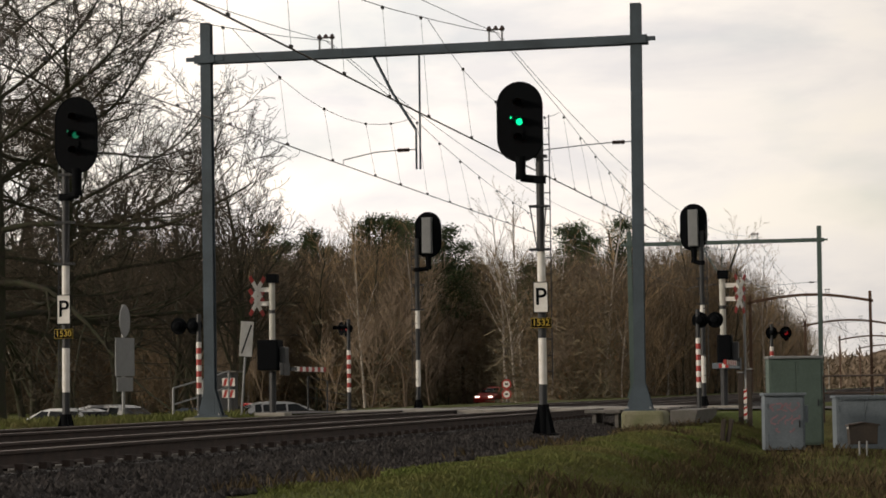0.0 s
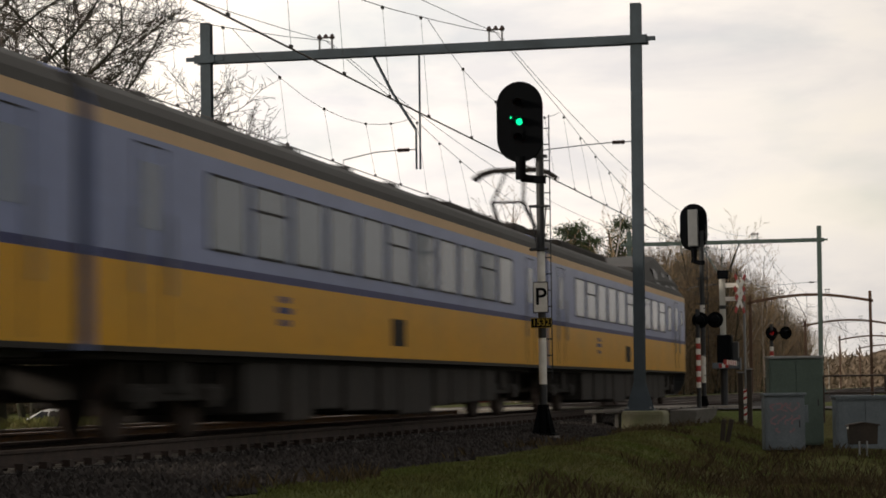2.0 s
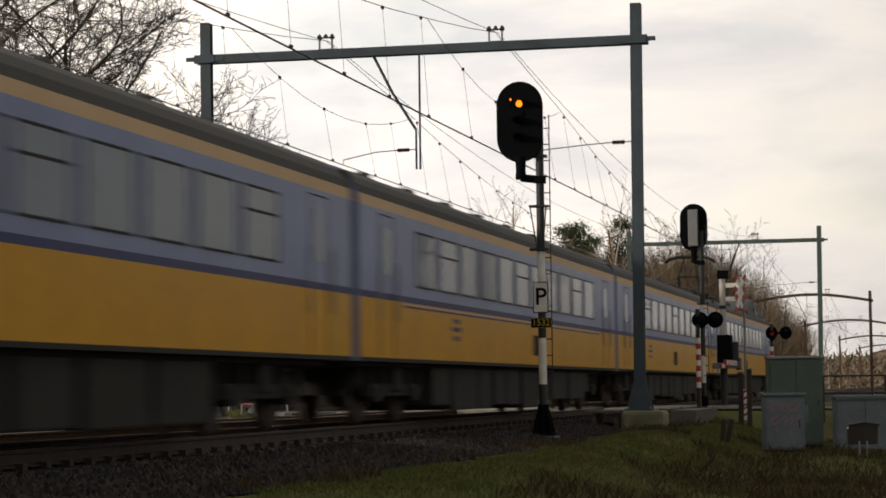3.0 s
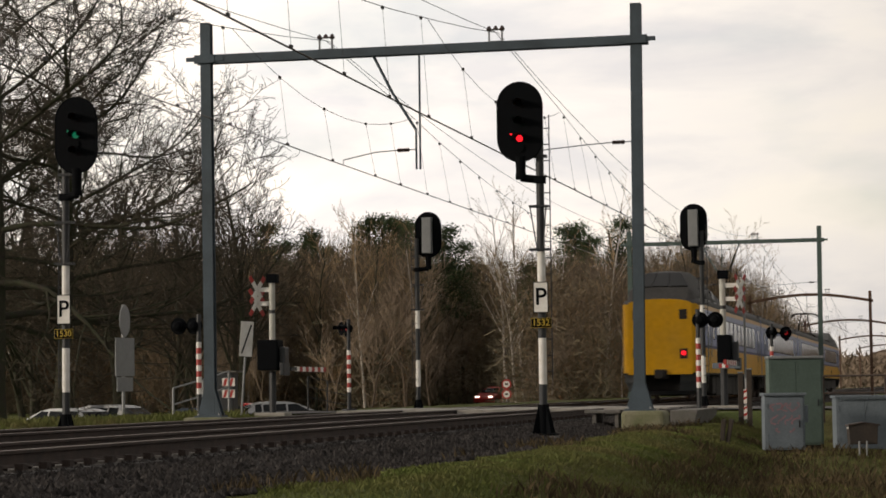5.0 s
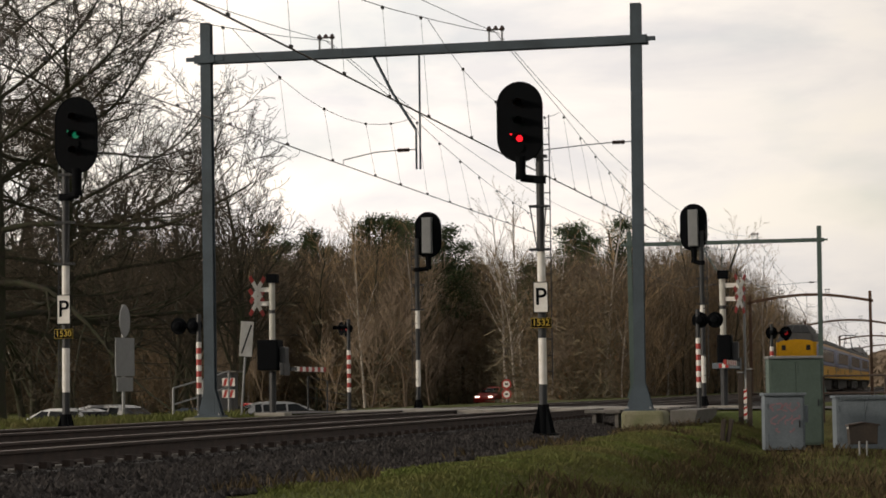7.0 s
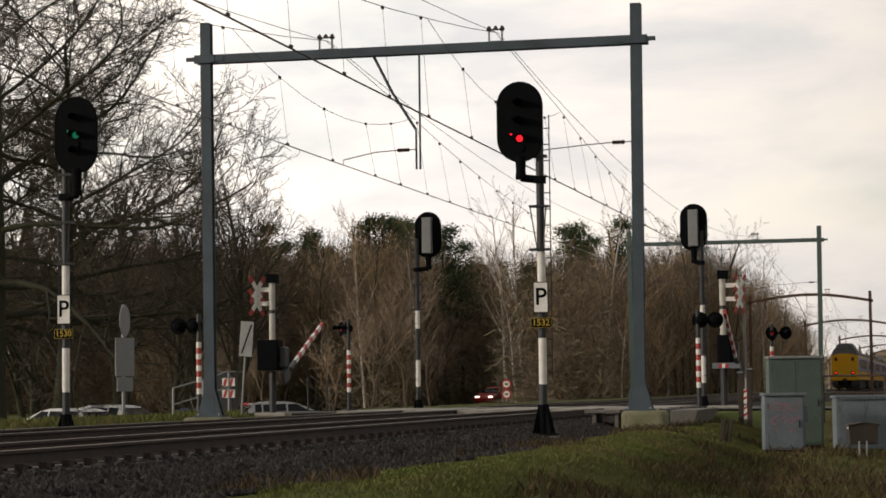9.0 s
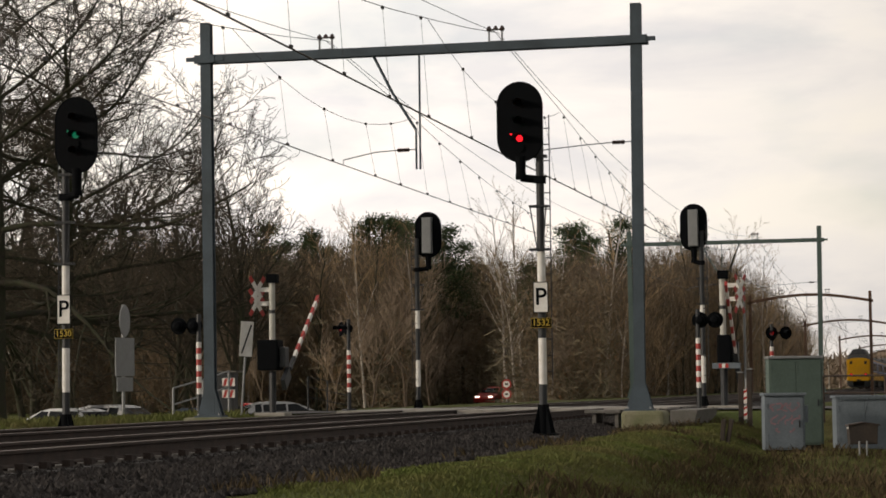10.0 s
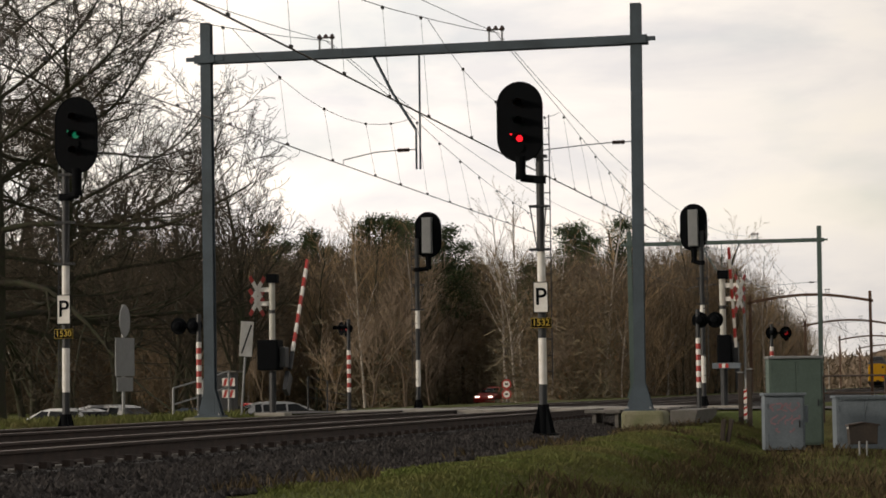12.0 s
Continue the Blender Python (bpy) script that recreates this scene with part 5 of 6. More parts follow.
deck = thing("crossing_deck", pose(0, 0, 0), "worn concrete slabs laid between and beside the rails", "level crossing")
for x0, x1, z0 in ((-0.66, 0.66, -0.115), (0.84, 2.55, -0.11), (-2.4, -0.84, -0.115), (-3.14, -2.42, -0.115), (-4.66, -3.34, -0.115), (-6.5, -4.85, -0.11)):
    for k in range(6):
        y0 = 9.7 + 1.2 * k
        part("slab", boxed(x0, x1, y0, y0 + 1.185, z0 - 0.16, z0, bevel=0.012), CONCRETE, deck)

tagged(part("kerb_block", plate(bmesh.new(), [(3.55, -0.75), (4.02, -0.75), (4.18, -0.10), (3.55, -0.10)], 1.95, 6.6, bevel=0.02), DIM_CONCRETE), "grey concrete kerb block at the road's edge", "kerb")
slab = thing("cable_duct_cover", pose(2.37, 0.1, 0), "concrete cover slab on two low walls beside the mast", "duct cover")
part("slab", boxed(-0.46, 0.34, -0.35, 0.9, -0.13, -0.06, bevel=0.015), DIM_CONCRETE, slab)
part("wall", boxed(-0.30, -0.22, -0.25, 0.8, -0.6, -0.131), DIM_CONCRETE, slab)
part("wall", boxed(0.20, 0.28, -0.25, 0.8, -0.6, -0.131), DIM_CONCRETE, slab)


def banded(parent, x, y, z0, z1, r, n, first=WHITE, second=RED):
    for k in range(n):
        a, b = z0 + (z1 - z0) * k / n, z0 + (z1 - z0) * (k + 1) / n
        mat = (first, second)[k % 2]
        part("band", tubed([(x, y, a), (x, y, b)], r, 10), mat, parent, "red band" if mat is RED else "white band")


FLASHERS, BOOMS = [], []


def warning_post(x, y, base, facing, sides, live, height=2.1, turn=0):
    """A red and white post with two red flashing lamps on a black crossbar; facing 1: the lamps turn to -y."""
    w = thing("crossing_light", pose(x, y, 0, 0, 0, turn if facing > 0 else 180), "red and white striped post with two hooded red flashers", "crossing light", "warning lights of the crossing")
    part("post", tubed([(0, 0, base), (0, 0, 0.40)], 0.06, 10), DARK_POST, w)
    banded(w, 0, 0, 0.40, 1.68, 0.062, 9)
    part("post", tubed([(0, 0, 1.68), (0, 0, height + 0.28)], 0.055, 10), DARK_POST, w)
    pair = []
    for dx in sides:
        bm = plate(bmesh.new(), [(dx + 0.21 * math.cos(k * math.tau / 20), height + 0.21 * math.sin(k * math.tau / 20)) for k in range(20)], -0.03, 0.0, bevel=0.008)
        board = part("backboard", bm, BLACK, w, "round black backboard")
        part("lamp_case", tubed([(dx, 0.0, height), (dx, 0.12, height), (dx, 0.16, height)], [0.13, 0.12, 0.06], 12), BLACK, board)
        blade = shutter_spot(board, dx, height, GLOW_FLASH, -0.20, 0.065, False)
        pair.append(blade)
    part("crossbar", boxed(min(sides) - 0.05, max(sides) + 0.05, 0.02, 0.06, height - 0.03, height + 0.03), BLACK, w)
    part("base", boxed(-0.17, 0.17, -0.17, 0.17, base - 0.3, base + 0.14, bevel=0.03), DARK_POST, w, "dark cast base")
    if live:
        FLASHERS.append(pair)
    return w


warning_post(-8.15, 3.0, -0.35, -1, (0.12, 0.52), False, 2.08)
warning_post(-8.15, 17.2, -0.25, 1, (-0.46, -0.08), True, 2.36, turn=-48)
warning_post(3.55, 8.2, -0.36, -1, (-0.06, -0.45), False, 2.14)
warning_post(4.32, 23.0, -0.45, 1, (0.0, 0.50), True, 2.12, turn=30)


def andreas_cross(parent, x, y, z, turn):
    """A doubled red and white saltire, for two tracks."""
    hub = part("cross_hub", boxed(-0.04, 0.04, -0.012, 0.012, -0.20, 0.20), WHITE, parent, "doubled crossing saltire in red and white", m=pose(x, y, z, 0, 0, turn))
    for row, zz in enumerate((0.17, -0.17)):
        for ang in (52, -52):
            for k in range(5):
                d = -0.36 + 0.18 * k
                y0 = -0.045 + 0.022 * row + (0.011 if ang > 0 else 0.0)
                bm = box(bmesh.new(), d - 0.0895, d + 0.0895, y0, y0 + 0.010, -0.062, 0.062)
                part("blade", bm, RED if k in (0, 4) else WHITE, hub, m=pose(0, 0, zz, 0, ang, 0))


def barrier(x, y, base, sign, arms_to, cross_turn, cross_at):
    """A barrier machine: a post with a black drive box, a saltire, a bell and a striped boom along the line."""
    b = thing("level_crossing_barrier", pose(x, y, 0), "barrier machine with a black drive box and a striped boom", "barrier", "barriers of the crossing")
    part("post", tubed([(0, 0, base), (0, 0, 1.0)], 0.10, 12), DARK_POST, b)
    part("post", tubed([(0, 0, 1.0), (0, 0, 3.42)], 0.085, 12), PALE, b, "pale grey upper post")
    part("post_band", tubed([(0, 0, 2.58), (0, 0, 2.68)], 0.089, 12), DARK_POST, b)
    part("bell_box", boxed(-0.13, 0.17, -0.14, 0.14, 3.42, 3.66, bevel=0.02), BLACK, b, "black bell box on the post")
    part("footing", boxed(-0.45, 0.45, -0.35, 0.35, base - 0.35, base + 0.02, bevel=0.03), CONCRETE, b, "concrete footing")
    part("drive_box", boxed(-0.36 if sign > 0 else -0.16, 0.24, -0.30, 0.30, 1.02, 1.86, bevel=0.05), BLACK, b, "black drive box")
    part("side_box", boxed(0.245, 0.42, -0.2, 0.2, 1.1, 1.66, bevel=0.04), DARK_POST, b)
    for z in (3.24, 2.86):
        part("cross_arm", boxed(min(0, arms_to), max(0, arms_to), -0.03, 0.03, z - 0.06, z + 0.06), WHITE, b, "white bracket arm")
    andreas_cross(b, arms_to + (0.03 if arms_to > 0 else -0.03), -0.05, cross_at, cross_turn)
    # the boom: pivot beside the box, counterweight behind
    piv = pose(0.40, 0.3 * sign, 1.06)
    boom = part("boom", boxed(-0.05, 0.05, min(0, 0.55 * sign), max(0, 0.55 * sign), -0.05, 0.05), DARK_POST, b, "red and white striped boom", m=piv)
    n = 10
    for k in range(n):
        a, c = 0.55 + 3.05 * k / n, 0.55 + 3.05 * (k + 1) / n
        part("band", boxed(-0.035, 0.035, min(a * sign, c * sign), max(a * sign, c * sign), -0.065, 0.065), (WHITE, RED)[k % 2], boom, "")
    part("counterweight", plate(bmesh.new(), [(-0.06, -0.18), (0.06, -0.18), (0.06, 0.16), (-0.06, 0.16)], -0.75 * sign, -0.15 * sign, bevel=0.02), DARK_POST, boom, "dark counterweight")
    BOOMS.append((boom, piv, sign))
    return b


barrier(-8.25, 9.5, -0.15, 1, -0.40, 63, 3.06)
barrier_near = barrier(3.72, 13.2, -0.12, -1, 0.44, 66, 3.0)
part("boom_carrier", boxed(-0.28, 0.50, -0.42, -0.30, 0.92, 1.08, bevel=0.015), CAB_GREY, barrier_near, "grey steel beam that carries the boom")
for k in range(3):
    part("band", boxed(-0.10 + 0.09 * k, -0.01 + 0.09 * k - 0.004, -0.428, -0.421, 0.94, 1.06), (RED, WHITE)[k % 2], barrier_near)


def railing(name, posts, z0s, top, label, mat):
    """A pipe railing through (x, y) posts."""
    tops = dict(zip(posts, top if isinstance(top, tuple) else [top] * len(posts)))
    r = thing(name, pose(0, 0, 0), label, "railing", "railings by the crossing")
    for (x, y), z0 in zip(posts, z0s):
        part("post", tubed([(x, y, z0), (x, y, tops[(x, y)])], 0.03, 8), mat, r)
    for low in (0.0, 0.42):
        part("rail", tubed([(x, y, tops[(x, y)] - low) for x, y in posts], 0.024, 8), mat, r)
    return r


railing("pipe_railing", [(-9.44, 4.76), (-9.2, 6.4), (-9.0, 7.95)], (-0.5, -0.5, -0.5), (0.56, 0.78, 1.0), "galvanised pipe railing on the bank", GALV)
railing("pipe_railing", [(5.4, 6.4), (6.8, 6.3), (8.3, 6.2), (9.8, 6.1), (11.3, 6.0)], (-0.6, -0.6, -0.6, -0.6, -0.6), 0.65, "dark rusty pipe railing behind the cabinets", RUSTY)
for x, y, h in ((4.9, 5.0, 0.75), (5.14, 4.6, 0.82)):
    po = thing("wooden_post", pose(x, y, 0), "dark weathered timber post with a reflector board", "post", "posts at the road's edge")
    part("post", boxed(-0.06, 0.06, -0.06, 0.06, -0.75, h, bevel=0.012), WOOD, po)
    part("cap", boxed(-0.075, 0.075, -0.075, 0.075, h, h + 0.03, bevel=0.006), GALV, po)
marker = thing("chevron_board", pose(5.0, 5.4, 0), "narrow red and white chevron boards on a slim post", "marker board")
part("post", tubed([(0, 0, -0.5), (0, 0, 0.62)], 0.025, 8), GALV, marker)
for z in (0.18, -0.22):
    bd = part("board", boxed(-0.07, 0.07, -0.045, -0.03, z - 0.17, z + 0.17), WHITE, marker)
    for dz in (-0.09, 0.07):
        part("stripe", plate(bmesh.new(), [(-0.07, z + dz), (0.07, z + dz + 0.08), (0.07, z + dz + 0.14), (-0.07, z + dz + 0.06)], -0.05, -0.0455), RED, bd)
pole = thing("slim_pole", pose(4.28, 13.6, 0), "slim pale steel pole beside the barrier", "pole")
part("shaft", tubed([(0, 0, -0.4), (0, 0, 3.2)], 0.035, 8), GALV, pole)

for x, y, rot in ((5.48, -5.22, 5), (5.66, -5.18, 12)):
    st = thing("short_post", pose(x, y, 0, 0, rot, 0), "short leaning weathered timber stake", "stake", "stakes in the grass")
    part("shaft", boxed(-0.045, 0.045, -0.05, 0.05, -0.95, -0.22, bevel=0.015), WOOD, st)
    part("foot", boxed(-0.10, 0.07, -0.09, 0.09, -0.95, -0.70, bevel=0.02), BLACK, st)

# ---- road signs ----
back = thing("road_sign", pose(-12.42, 9.2, 0, 0, 0, 78), "grey backs of a round sign and two panels on a post", "road sign")
part("pole", tubed([(0, 0.05, -1.4), (0, 0.05, 2.9)], 0.045, 10), GALV, back)
part("round_sign", plate(bmesh.new(), [(0.42 * math.cos(k * math.tau / 24), 2.45 + 0.44 * math.sin(k * math.tau / 24)) for k in range(24)], -0.012, 0.008), GALV, back, m=pose(0, 0, 0, 0, 0, 13))
part("panel", boxed(-0.48, 0.48, -0.012, 0.008, 0.92, 1.98, bevel=0.004), GALV, back)
part("lower_panel", boxed(-0.40, 0.40, -0.012, 0.008, 0.50, 0.89, bevel=0.004), GALV, back)

ws = thing("road_sign", pose(-8.33, 7.0, 0, 0, 4, 30), "pale leaning sign plate with a dark diagonal on a thin pole", "road sign")
part("pole", tubed([(0, 0.03, -0.4), (0, 0.03, 2.3)], 0.028, 8), GALV, ws)
wp = part("panel", boxed(-0.17, 0.17, -0.012, 0.0, 1.38, 2.30, bevel=0.004), WHITE, ws)
part("diagonal", plate(bmesh.new(), [(-0.13, 1.45), (-0.09, 1.45), (0.13, 2.22), (0.09, 2.22)], -0.016, -0.0125), BLACK, wp)

rs = thing("road_sign", pose(-13.49, 70.0, 0), "two round red-rimmed prohibition signs on one pole", "road sign")
part("pole", tubed([(0, 0.04, -1.3), (0, 0.04, 1.15)], 0.035, 8), GALV, rs)
for z in (0.70, 0.155):
    rim = part("rim", disc(0, z, 0.27, -0.01, 0.01, 24), RED, rs, "red rim")
    fc = part("face", disc(0, z, 0.185, -0.016, -0.0105, 24), WHITE, rim)
    part("symbol_bar", boxed(-0.085, 0.085, -0.021, -0.0165, z - 0.04, z + 0.04), BLACK, fc)


box_thing = thing("crossing_box", pose(-9.72, 9.6, 0), "low grey box with red and white striped boards", "control box")
part("body", boxed(-0.42, 0.30, 0.0, 0.45, -0.5, 0.98, bevel=0.02), DARK_POST, box_thing)
part("lid", boxed(-0.52, 0.42, -0.08, 0.55, 0.985, 1.03, bevel=0.01), DIM_CONCRETE, box_thing, "flat overhanging lid")
for z in (0.40, 0.72):
    board = part("board", boxed(0.0, 0.36, -0.035, -0.015, z - 0.11, z + 0.11), WHITE, box_thing, "striped board")
    for k in range(2):
        part("stripe", plate(bmesh.new(), [(0.02 + 0.17 * k, z - 0.10), (0.10 + 0.17 * k, z - 0.10), (0.16 + 0.17 * k, z + 0.10), (0.08 + 0.17 * k, z + 0.10)], -0.040, -0.0355), RED, board)
fence = thing("wire_fence", pose(0, 0, 0), "dark wire fence sloping down behind the crossing", "fence")
for x, z in ((-8.4, 0.95), (-7.7, 0.80), (-6.95, 0.62)):
    part("post", tubed([(x - 3.6, 26.0, -1.3), (x - 3.6, 26.0, z)], 0.03, 6), DARK_POST, fence)
for dz in (0.0, 0.35, 0.7):
    part("wire", tubed([(-12.0, 26.0, 0.95 - dz), (-11.3, 26.0, 0.80 - dz), (-10.55, 26.0, 0.62 - dz)], 0.012, 4), DARK_POST, fence)


# ---- equipment cabinets ----
def cabinet(name, x, y, rot, w, d, z0, z1, mat, label, doors=1, lid=0.03):
    c = thing(name, pose(x, y, 0, 0, 0, rot), label, "equipment cabinet", "cabinets by the ditch")
    part("body", boxed(-w / 2, w / 2, 0, d, z0, z1, bevel=0.012), mat, c)
    # the green cabinet's lid gets a paler material as a painted highlight
    part("lid", boxed(-w / 2 - lid, w / 2 + lid, -lid - 0.02, d + lid, z1 + 0.001, z1 + 0.055, bevel=0.012), GALV if mat is CAB_GREEN else mat, c, "flat overhanging lid")
    # the plinth's black colour holds the shadow beneath the cabinet
    part("plinth", boxed(-w / 2 + 0.02, w / 2 - 0.02, 0.03, d - 0.03, z0 - 0.35, z0 - 0.002), BLACK, c, "recessed plinth, black to stand for the shade under the body")
    dw = (w - 0.06) / doors
    for k in range(doors):
        x0 = -w / 2 + 0.03 + k * dw
        dr = part("door", boxed(x0 + 0.006, x0 + dw - 0.006, -0.018, -0.001, z0 + 0.04, z1 - 0.05, bevel=0.006), mat, c)
        part("handle", boxed(x0 + dw - 0.09, x0 + dw - 0.065, -0.035, -0.0185, (z0 + z1) / 2 - 0.09, (z0 + z1) / 2 + 0.05), DARK_POST, dr)
        for sz in (z0 + 0.2, z1 - 0.25):
            part("hinge", tubed([(x0 + 0.012, -0.024, sz), (x0 + 0.012, -0.024, sz + 0.10)], 0.008, 6), mat, dr)
    return c


small = cabinet("equipment_cabinet", 6.70, -5.98, 12.6, 0.77, 0.42, -0.80, 0.235, CAB_GREY, "grey steel cabinet with faded pink graffiti scrawl", 1)
big = cabinet("equipment_cabinet", 6.73, -2.92, 12.6, 1.10, 0.5, -0.79, 0.98, CAB_GREEN, "tall grey-green double-door cabinet, its lid paled as a highlight", 2, 0.02)
third = cabinet("equipment_cabinet", 8.17, -4.62, 12.6, 1.14, 0.45, -0.88, 0.165, CAB_GREY, "low grey double-door cabinet beside the ditch", 2)
part("side_duct", boxed(0.385, 0.46, 0.05, 0.30, -0.28, 0.05, bevel=0.01), CAB_GREY, small, "grey junction box on the side")
bm = bmesh.new()
for k in range(16):
    xx = -0.55 + 1.1 * k / 15
    box(bm, xx - 0.022, xx + 0.022, -0.06, -0.052, 0.14, 0.21)
part("lid_teeth", bm, CAB_GREY, third, "toothed rim under the lid")
# scrawl: loose spray strokes, no words
rng = random.Random(9)
for row, (zc, size) in enumerate(((0.02, 0.15), (-0.22, 0.17), (-0.43, 0.10))):
    n = (5, 4, 2)[row]
    for k in range(n):
        cx = -0.27 + 0.54 * (k + 0.5) / n
        a0 = rng.uniform(0, 6)
        pts = []
        for j in range(9):
            u = j / 8
            pts.append((cx + size * 0.45 * math.sin(a0 + u * rng.uniform(3.5, 5.0)), -0.0215, zc + size * (u - 0.5) * (1 if k % 2 else -1) + rng.uniform(-0.02, 0.02)))
        bm = bmesh.new()
        rails = []
        for j, p in enumerate(pts):
            d = Vector(pts[min(j + 1, 8)]) - Vector(pts[max(j - 1, 0)])
            nn = Vector((-d.z, 0, d.x)).normalized() * 0.016
            rails.append([bm.verts.new(Vector(p) + o + Vector((0, dy, 0))) for o, dy in ((nn, 0), (-nn, 0), (-nn, 0.0015), (nn, 0.0015))])
        for p, q in zip(rails, rails[1:]):
            for i in range(4):
                bm.faces.new((p[i], p[(i + 1) % 4], q[(i + 1) % 4], q[i]))
        bm.faces.new(rails[0]), bm.faces.new(rails[-1])
        part("scrawl", bm, GRAFFITI, small, "faded pink spray stroke")

jb = thing("junction_box", pose(8.25, -7.7, 0, 0, 0, 12.6), "brown metal junction box with a peaked lid on short legs", "junction box")
part("body", plate(bmesh.new(), [(-0.26, -0.66), (0.24, -0.66), (0.26, -0.31), (0.0, -0.27), (-0.28, -0.31)], 0, 0.25, bevel=0.01), WOOD, jb)
part("lid", plate(bmesh.new(), [(-0.31, -0.325), (-0.28, -0.295), (0.0, -0.25), (0.28, -0.295), (0.30, -0.325), (0.0, -0.268)], -0.02, 0.27), RUSTY, jb)
for x in (-0.10, 0.04):
    part("leg", tubed([(x, -0.03, -1.15), (x, -0.03, -0.60)], 0.018, 8), GALV, jb)
part("label_plate", boxed(-0.32, -0.29, -0.02, -0.005, -0.37, -0.34), WHITE, jb)


# ---- cars ----
def car(x, y, rot, paint, label, length=4.3, wide=1.75, high=1.48, wagon=True, lamps=False, ground=None):
    z0 = ground_z(x, y) + 0.05 if ground is None else ground
    c = thing("car", pose(x, y, z0, 0, 0, rot), label, "car", "cars near the crossing")
    h, L = wide / 2, length / 2
    # side outline from nose (+y) to tail, as (y, z)
    belt = [(L, 0.55), (L - 0.08, 0.70), (L - 0.9, 0.92), (L - 1.15, 0.98), (-L + 0.35, 1.02), (-L + 0.05, 0.95), (-L, 0.60), (-L + 0.08, 0.30), (L - 0.1, 0.26)]
    bm = bmesh.new()
    rings = []
    for sx, inset in ((-1, 0.10), (-1, 0.0), (1, 0.0), (1, 0.10)):
        s = 1 - inset * 0.35
        rings.append([bm.verts.new((sx * (h - inset), yy * s, zz if inset == 0 else 0.27 + (zz - 0.27) * 0.94)) for yy, zz in belt])
    for a, b in zip(rings, rings[1:]):
        for i in range(len(belt)):
            j = (i + 1) % len(belt)
            bm.faces.new((a[i], a[j], b[j], b[i]))
    bm.faces.new(rings[0]), bm.faces.new(rings[-1])
    part("body", bm, paint, c)
    tail = -L + (0.18 if wagon else 0.75)
    cabin = [(L - 0.98, 0.95), (L - 1.55, high - 0.24), (L - 1.95, high - 0.08), (L - 2.3, high - 0.015), (L - 2.7, high), (tail + 0.75, high - 0.03), (tail + 0.42, high - 0.12), (tail + 0.16, high - 0.30), (tail - 0.02, 0.98)]
    bm = bmesh.new()
    rings = [[bm.verts.new((sx * (h - 0.07 - 0.22 * max(0, zz - 0.96) / (high - 0.96)), yy, zz)) for yy, zz in cabin] for sx in (-1, 1)]
    for i in range(len(cabin) - 1):
        bm.faces.new((rings[0][i], rings[0][i + 1], rings[1][i + 1], rings[1][i]))
    bm.faces.new(rings[0]), bm.faces.new(rings[1])
    cab = part("roof", bm, paint, c)
    ws = bmesh.new()
    for (y0, za), (y1, zb), nm in (((L - 1.06, 1.0), (L - 1.85, high - 0.11), 1), ((tail + 0.02, 1.04), (tail + 0.36, high - 0.14), -1)):
        wa, wb = h - 0.14, h - 0.30
        v = [ws.verts.new(p) for p in ((-wa, y0 + 0.02 * nm, za + 0.02), (wa, y0 + 0.02 * nm, za + 0.02), (wb, y1 + 0.02 * nm, zb + 0.02), (-wb, y1 + 0.02 * nm, zb + 0.02))]
        ws.faces.new(v)
    bmesh.ops.solidify(ws, geom=ws.faces[:], thickness=0.008)
    part("windscreen", ws, CAR_GLASS, cab)
    for sx in (-1, 1):
        for ya, yb in ((L - 1.25, L - 2.30), (L - 2.36, L - 3.20), (L - 3.26, tail + 0.42)):
            bm = bmesh.new()
            top_a = min(ya, L - 1.98)
            q = [(ya, 1.0), (yb, 1.0), (yb, high - 0.11), (top_a, high - 0.09)]
            v = [bm.verts.new((sx * (h - 0.07 - 0.22 * (zz - 0.96) / (high - 0.96) + 0.006), yy, zz)) for yy, zz in q]
            bm.faces.new(v)
            bmesh.ops.solidify(bm, geom=bm.faces[:], thickness=0.006)
            part("side_window", bm, CAR_GLASS, cab)
        for yy in (L - 0.80, -L + 0.80):
            wl = part("wheel", tubed([(sx * (h - 0.2), yy, 0.31), (sx * (h - 0.01), yy, 0.31)], 0.31, 18), TYRE, c)
            part("rim", tubed([(sx * (h - 0.005), yy, 0.31), (sx * (h + 0.008), yy, 0.31)], 0.20, 14), CHROME, wl)
        part("headlight", boxed(sx * (h - 0.30) - 0.17, sx * (h - 0.30) + 0.17, L - 0.22, L - 0.02, 0.62, 0.76, bevel=0.03), GLOW_HEAD if lamps else CHROME, c)
        part("tail_light", boxed(sx * (h - 0.12) - 0.08, sx * (h - 0.12) + 0.08, -L - 0.01, -L + 0.12, 0.72, 1.0, bevel=0.02), RED, c)
    return c


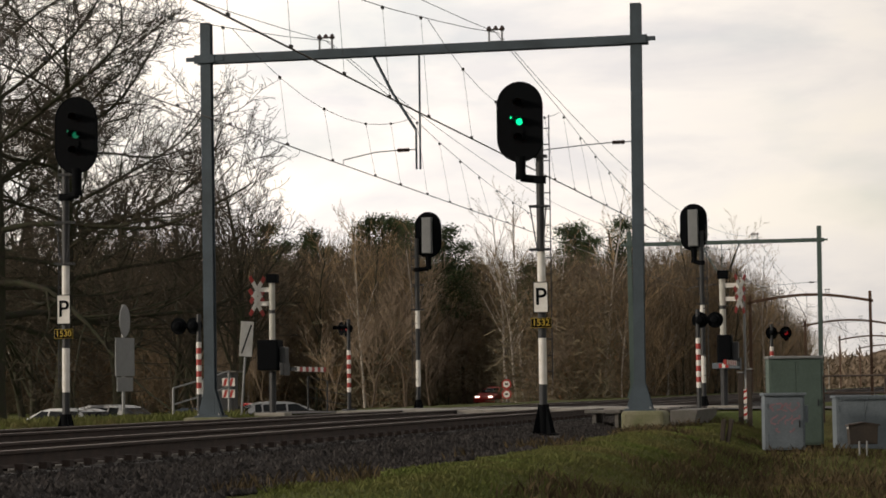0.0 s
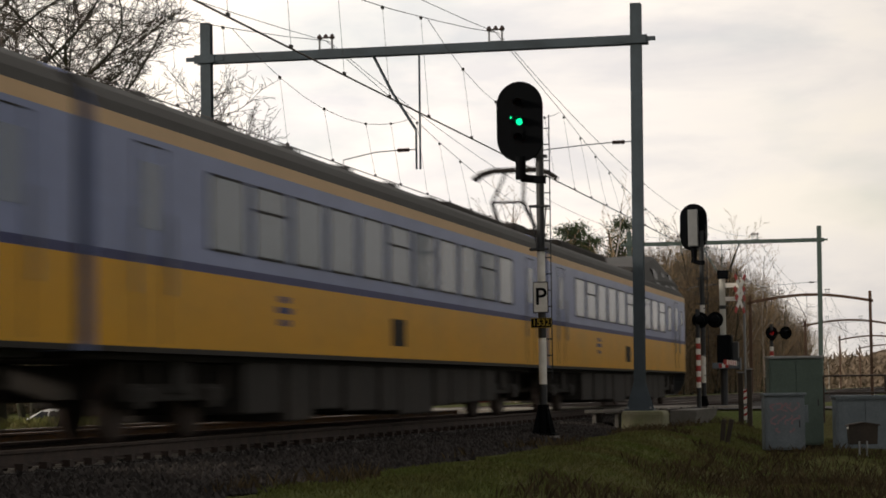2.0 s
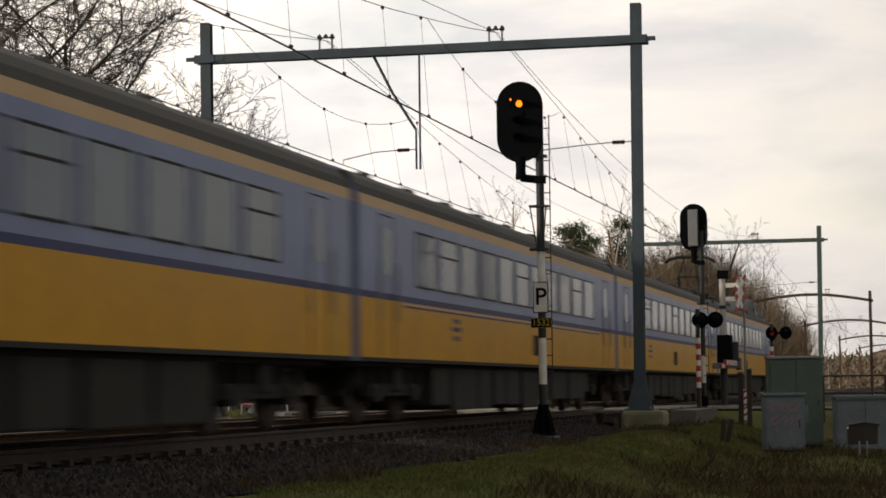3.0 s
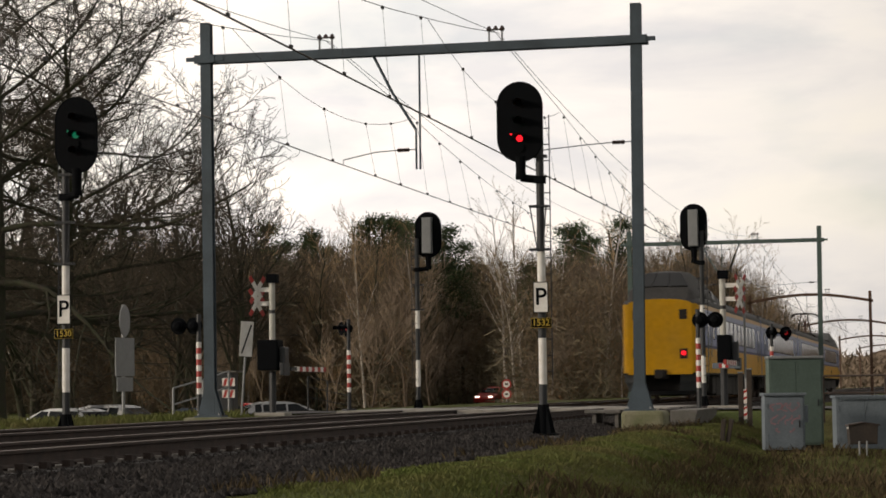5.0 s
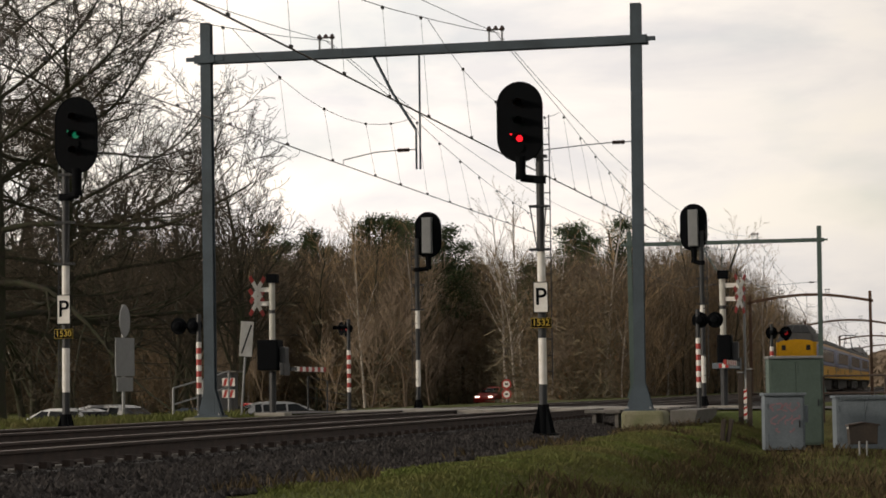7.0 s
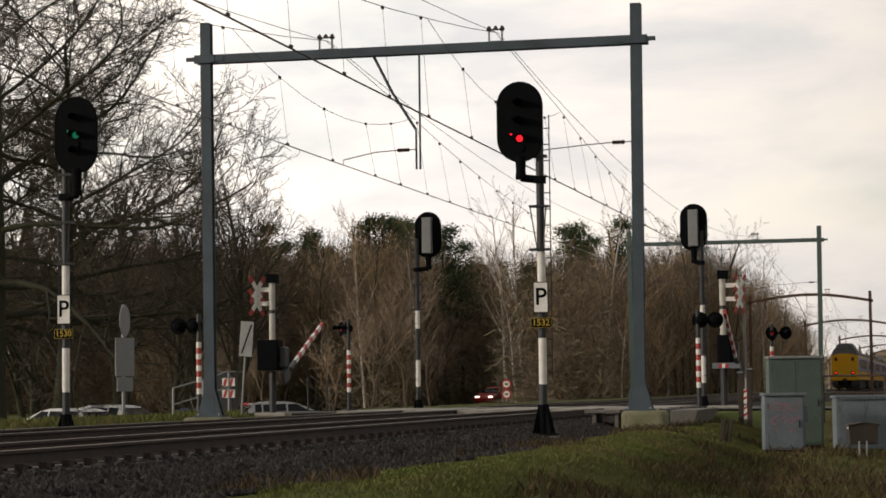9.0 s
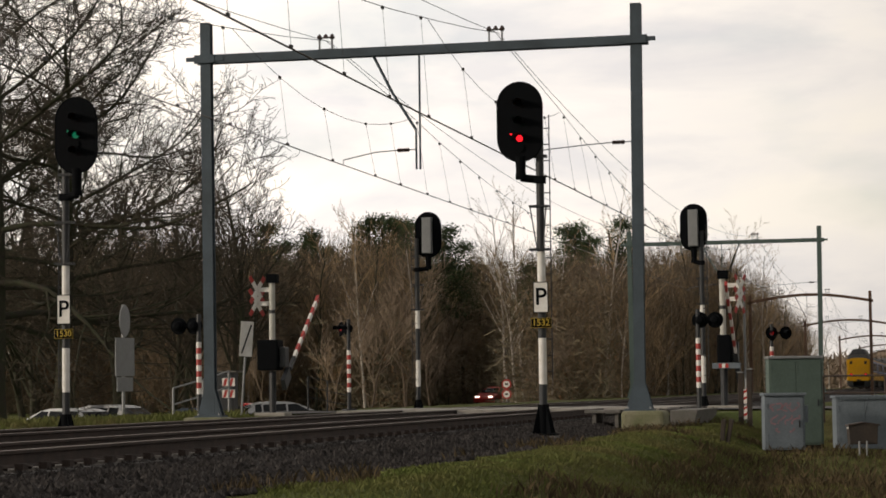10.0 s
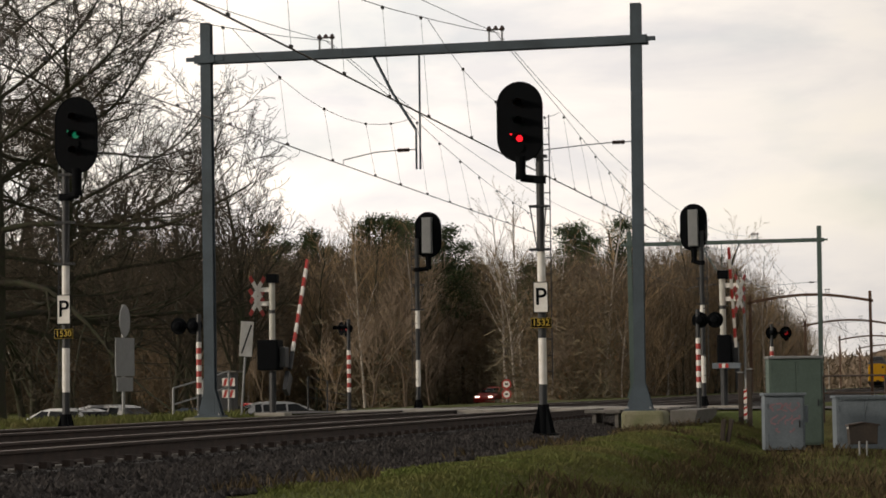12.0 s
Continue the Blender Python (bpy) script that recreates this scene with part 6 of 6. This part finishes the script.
CAR_WHITE = material("white_car_paint", (0.62, 0.64, 0.66), 0.25, 0, 0.05, 1, 6, 0)
CAR_SILVER = material("silver_car_paint", (0.40, 0.41, 0.42), 0.3, 0.5, 0.05, 1, 6, 0)
CAR_DARK = material("dark_blue_car_paint", (0.035, 0.05, 0.075), 0.25, 0, 0.05, 1, 6, 0)
CAR_RED = material("red_car_paint", (0.60, 0.045, 0.04), 0.28, 0, 0.05, 1, 6, 0)
car(-19.3, 21.3, 66, CAR_WHITE, "white estate car parked below the bank", 4.35, ground=-1.50)
car(-19.5, 25.2, 70, CAR_SILVER, "silver estate car parked behind the white one", 4.3, ground=-1.42)
car(-15.6, 23.6, 75, CAR_DARK, "dark blue car parked below the bank", 4.2, ground=-1.55)
car(-14.9, 30.2, -100, CAR_RED, "red hatchback parked beside the road", 3.9, wagon=False, ground=-1.45)
car(-13.3, 28.2, -60, CAR_SILVER, "silver hatchback parked beside the road", 4.1, ground=-1.38)
car(-25.6, 127.0, 168, CAR_RED, "red car with its headlights on, waiting on the road", 4.2, lamps=True)


def slide(pair, spots, drop, rows):
    """Keys a lamp's two blades: rows of (seconds, open or not)."""
    for blade, (x, y, z), d in zip(pair, spots, (drop, drop * 0.4)):
        keys = []
        last = rows[0][1]
        keys.append((0.0, pose(x, y, z - (d if last else 0))))
        for t, is_open in rows[1:]:
            keys.append((t - 0.034, pose(x, y, z - (d if last else 0))))
            keys.append((t, pose(x, y, z - (d if is_open else 0))))
            last = is_open
        keys.append((12.0, pose(x, y, z - (d if last else 0))))
        walk(blade, keys)


def motions():
    """All that moves: the train, the signal's lamps, the barriers and the flashing lights."""
    rows = [(t, pose(0, -48.85 + 36.98 * t, 0)) for t in (0.0, 3.0, 6.0, 9.0, 12.0)]
    walk(TRAIN, rows)
    slide(*BLADES_R["green"], [(0, True), (2.2, False)])
    slide(*BLADES_R["amber"], [(0, False), (2.2, True), (3.1, False)])
    slide(*BLADES_R["red"], [(0, False), (3.1, True)])
    slide(*BLADES_L["green"], [(0, True)])
    for boom, base, sign in BOOMS:
        walk(boom, [(t, base @ pose(0, 0, 0, a * sign, 0, 0)) for t, a in ((0, 0), (7.3, 0), (8.0, 5.5), (9.0, 21.5), (10.0, 35.5), (11.0, 47.0), (12.0, 59.0))])
    beat, on = 0.78, 0.16
    for first, second in FLASHERS:
        left, right = [(0, False)], [(0, True)]
        t = 0.55
        while t < 11.7:
            left += [(t - on, True), (t + on, False)]
            right += [(t - on, False), (t + on, True)]
            t += beat
        slide(*first, left)
        slide(*second, right)


motions()
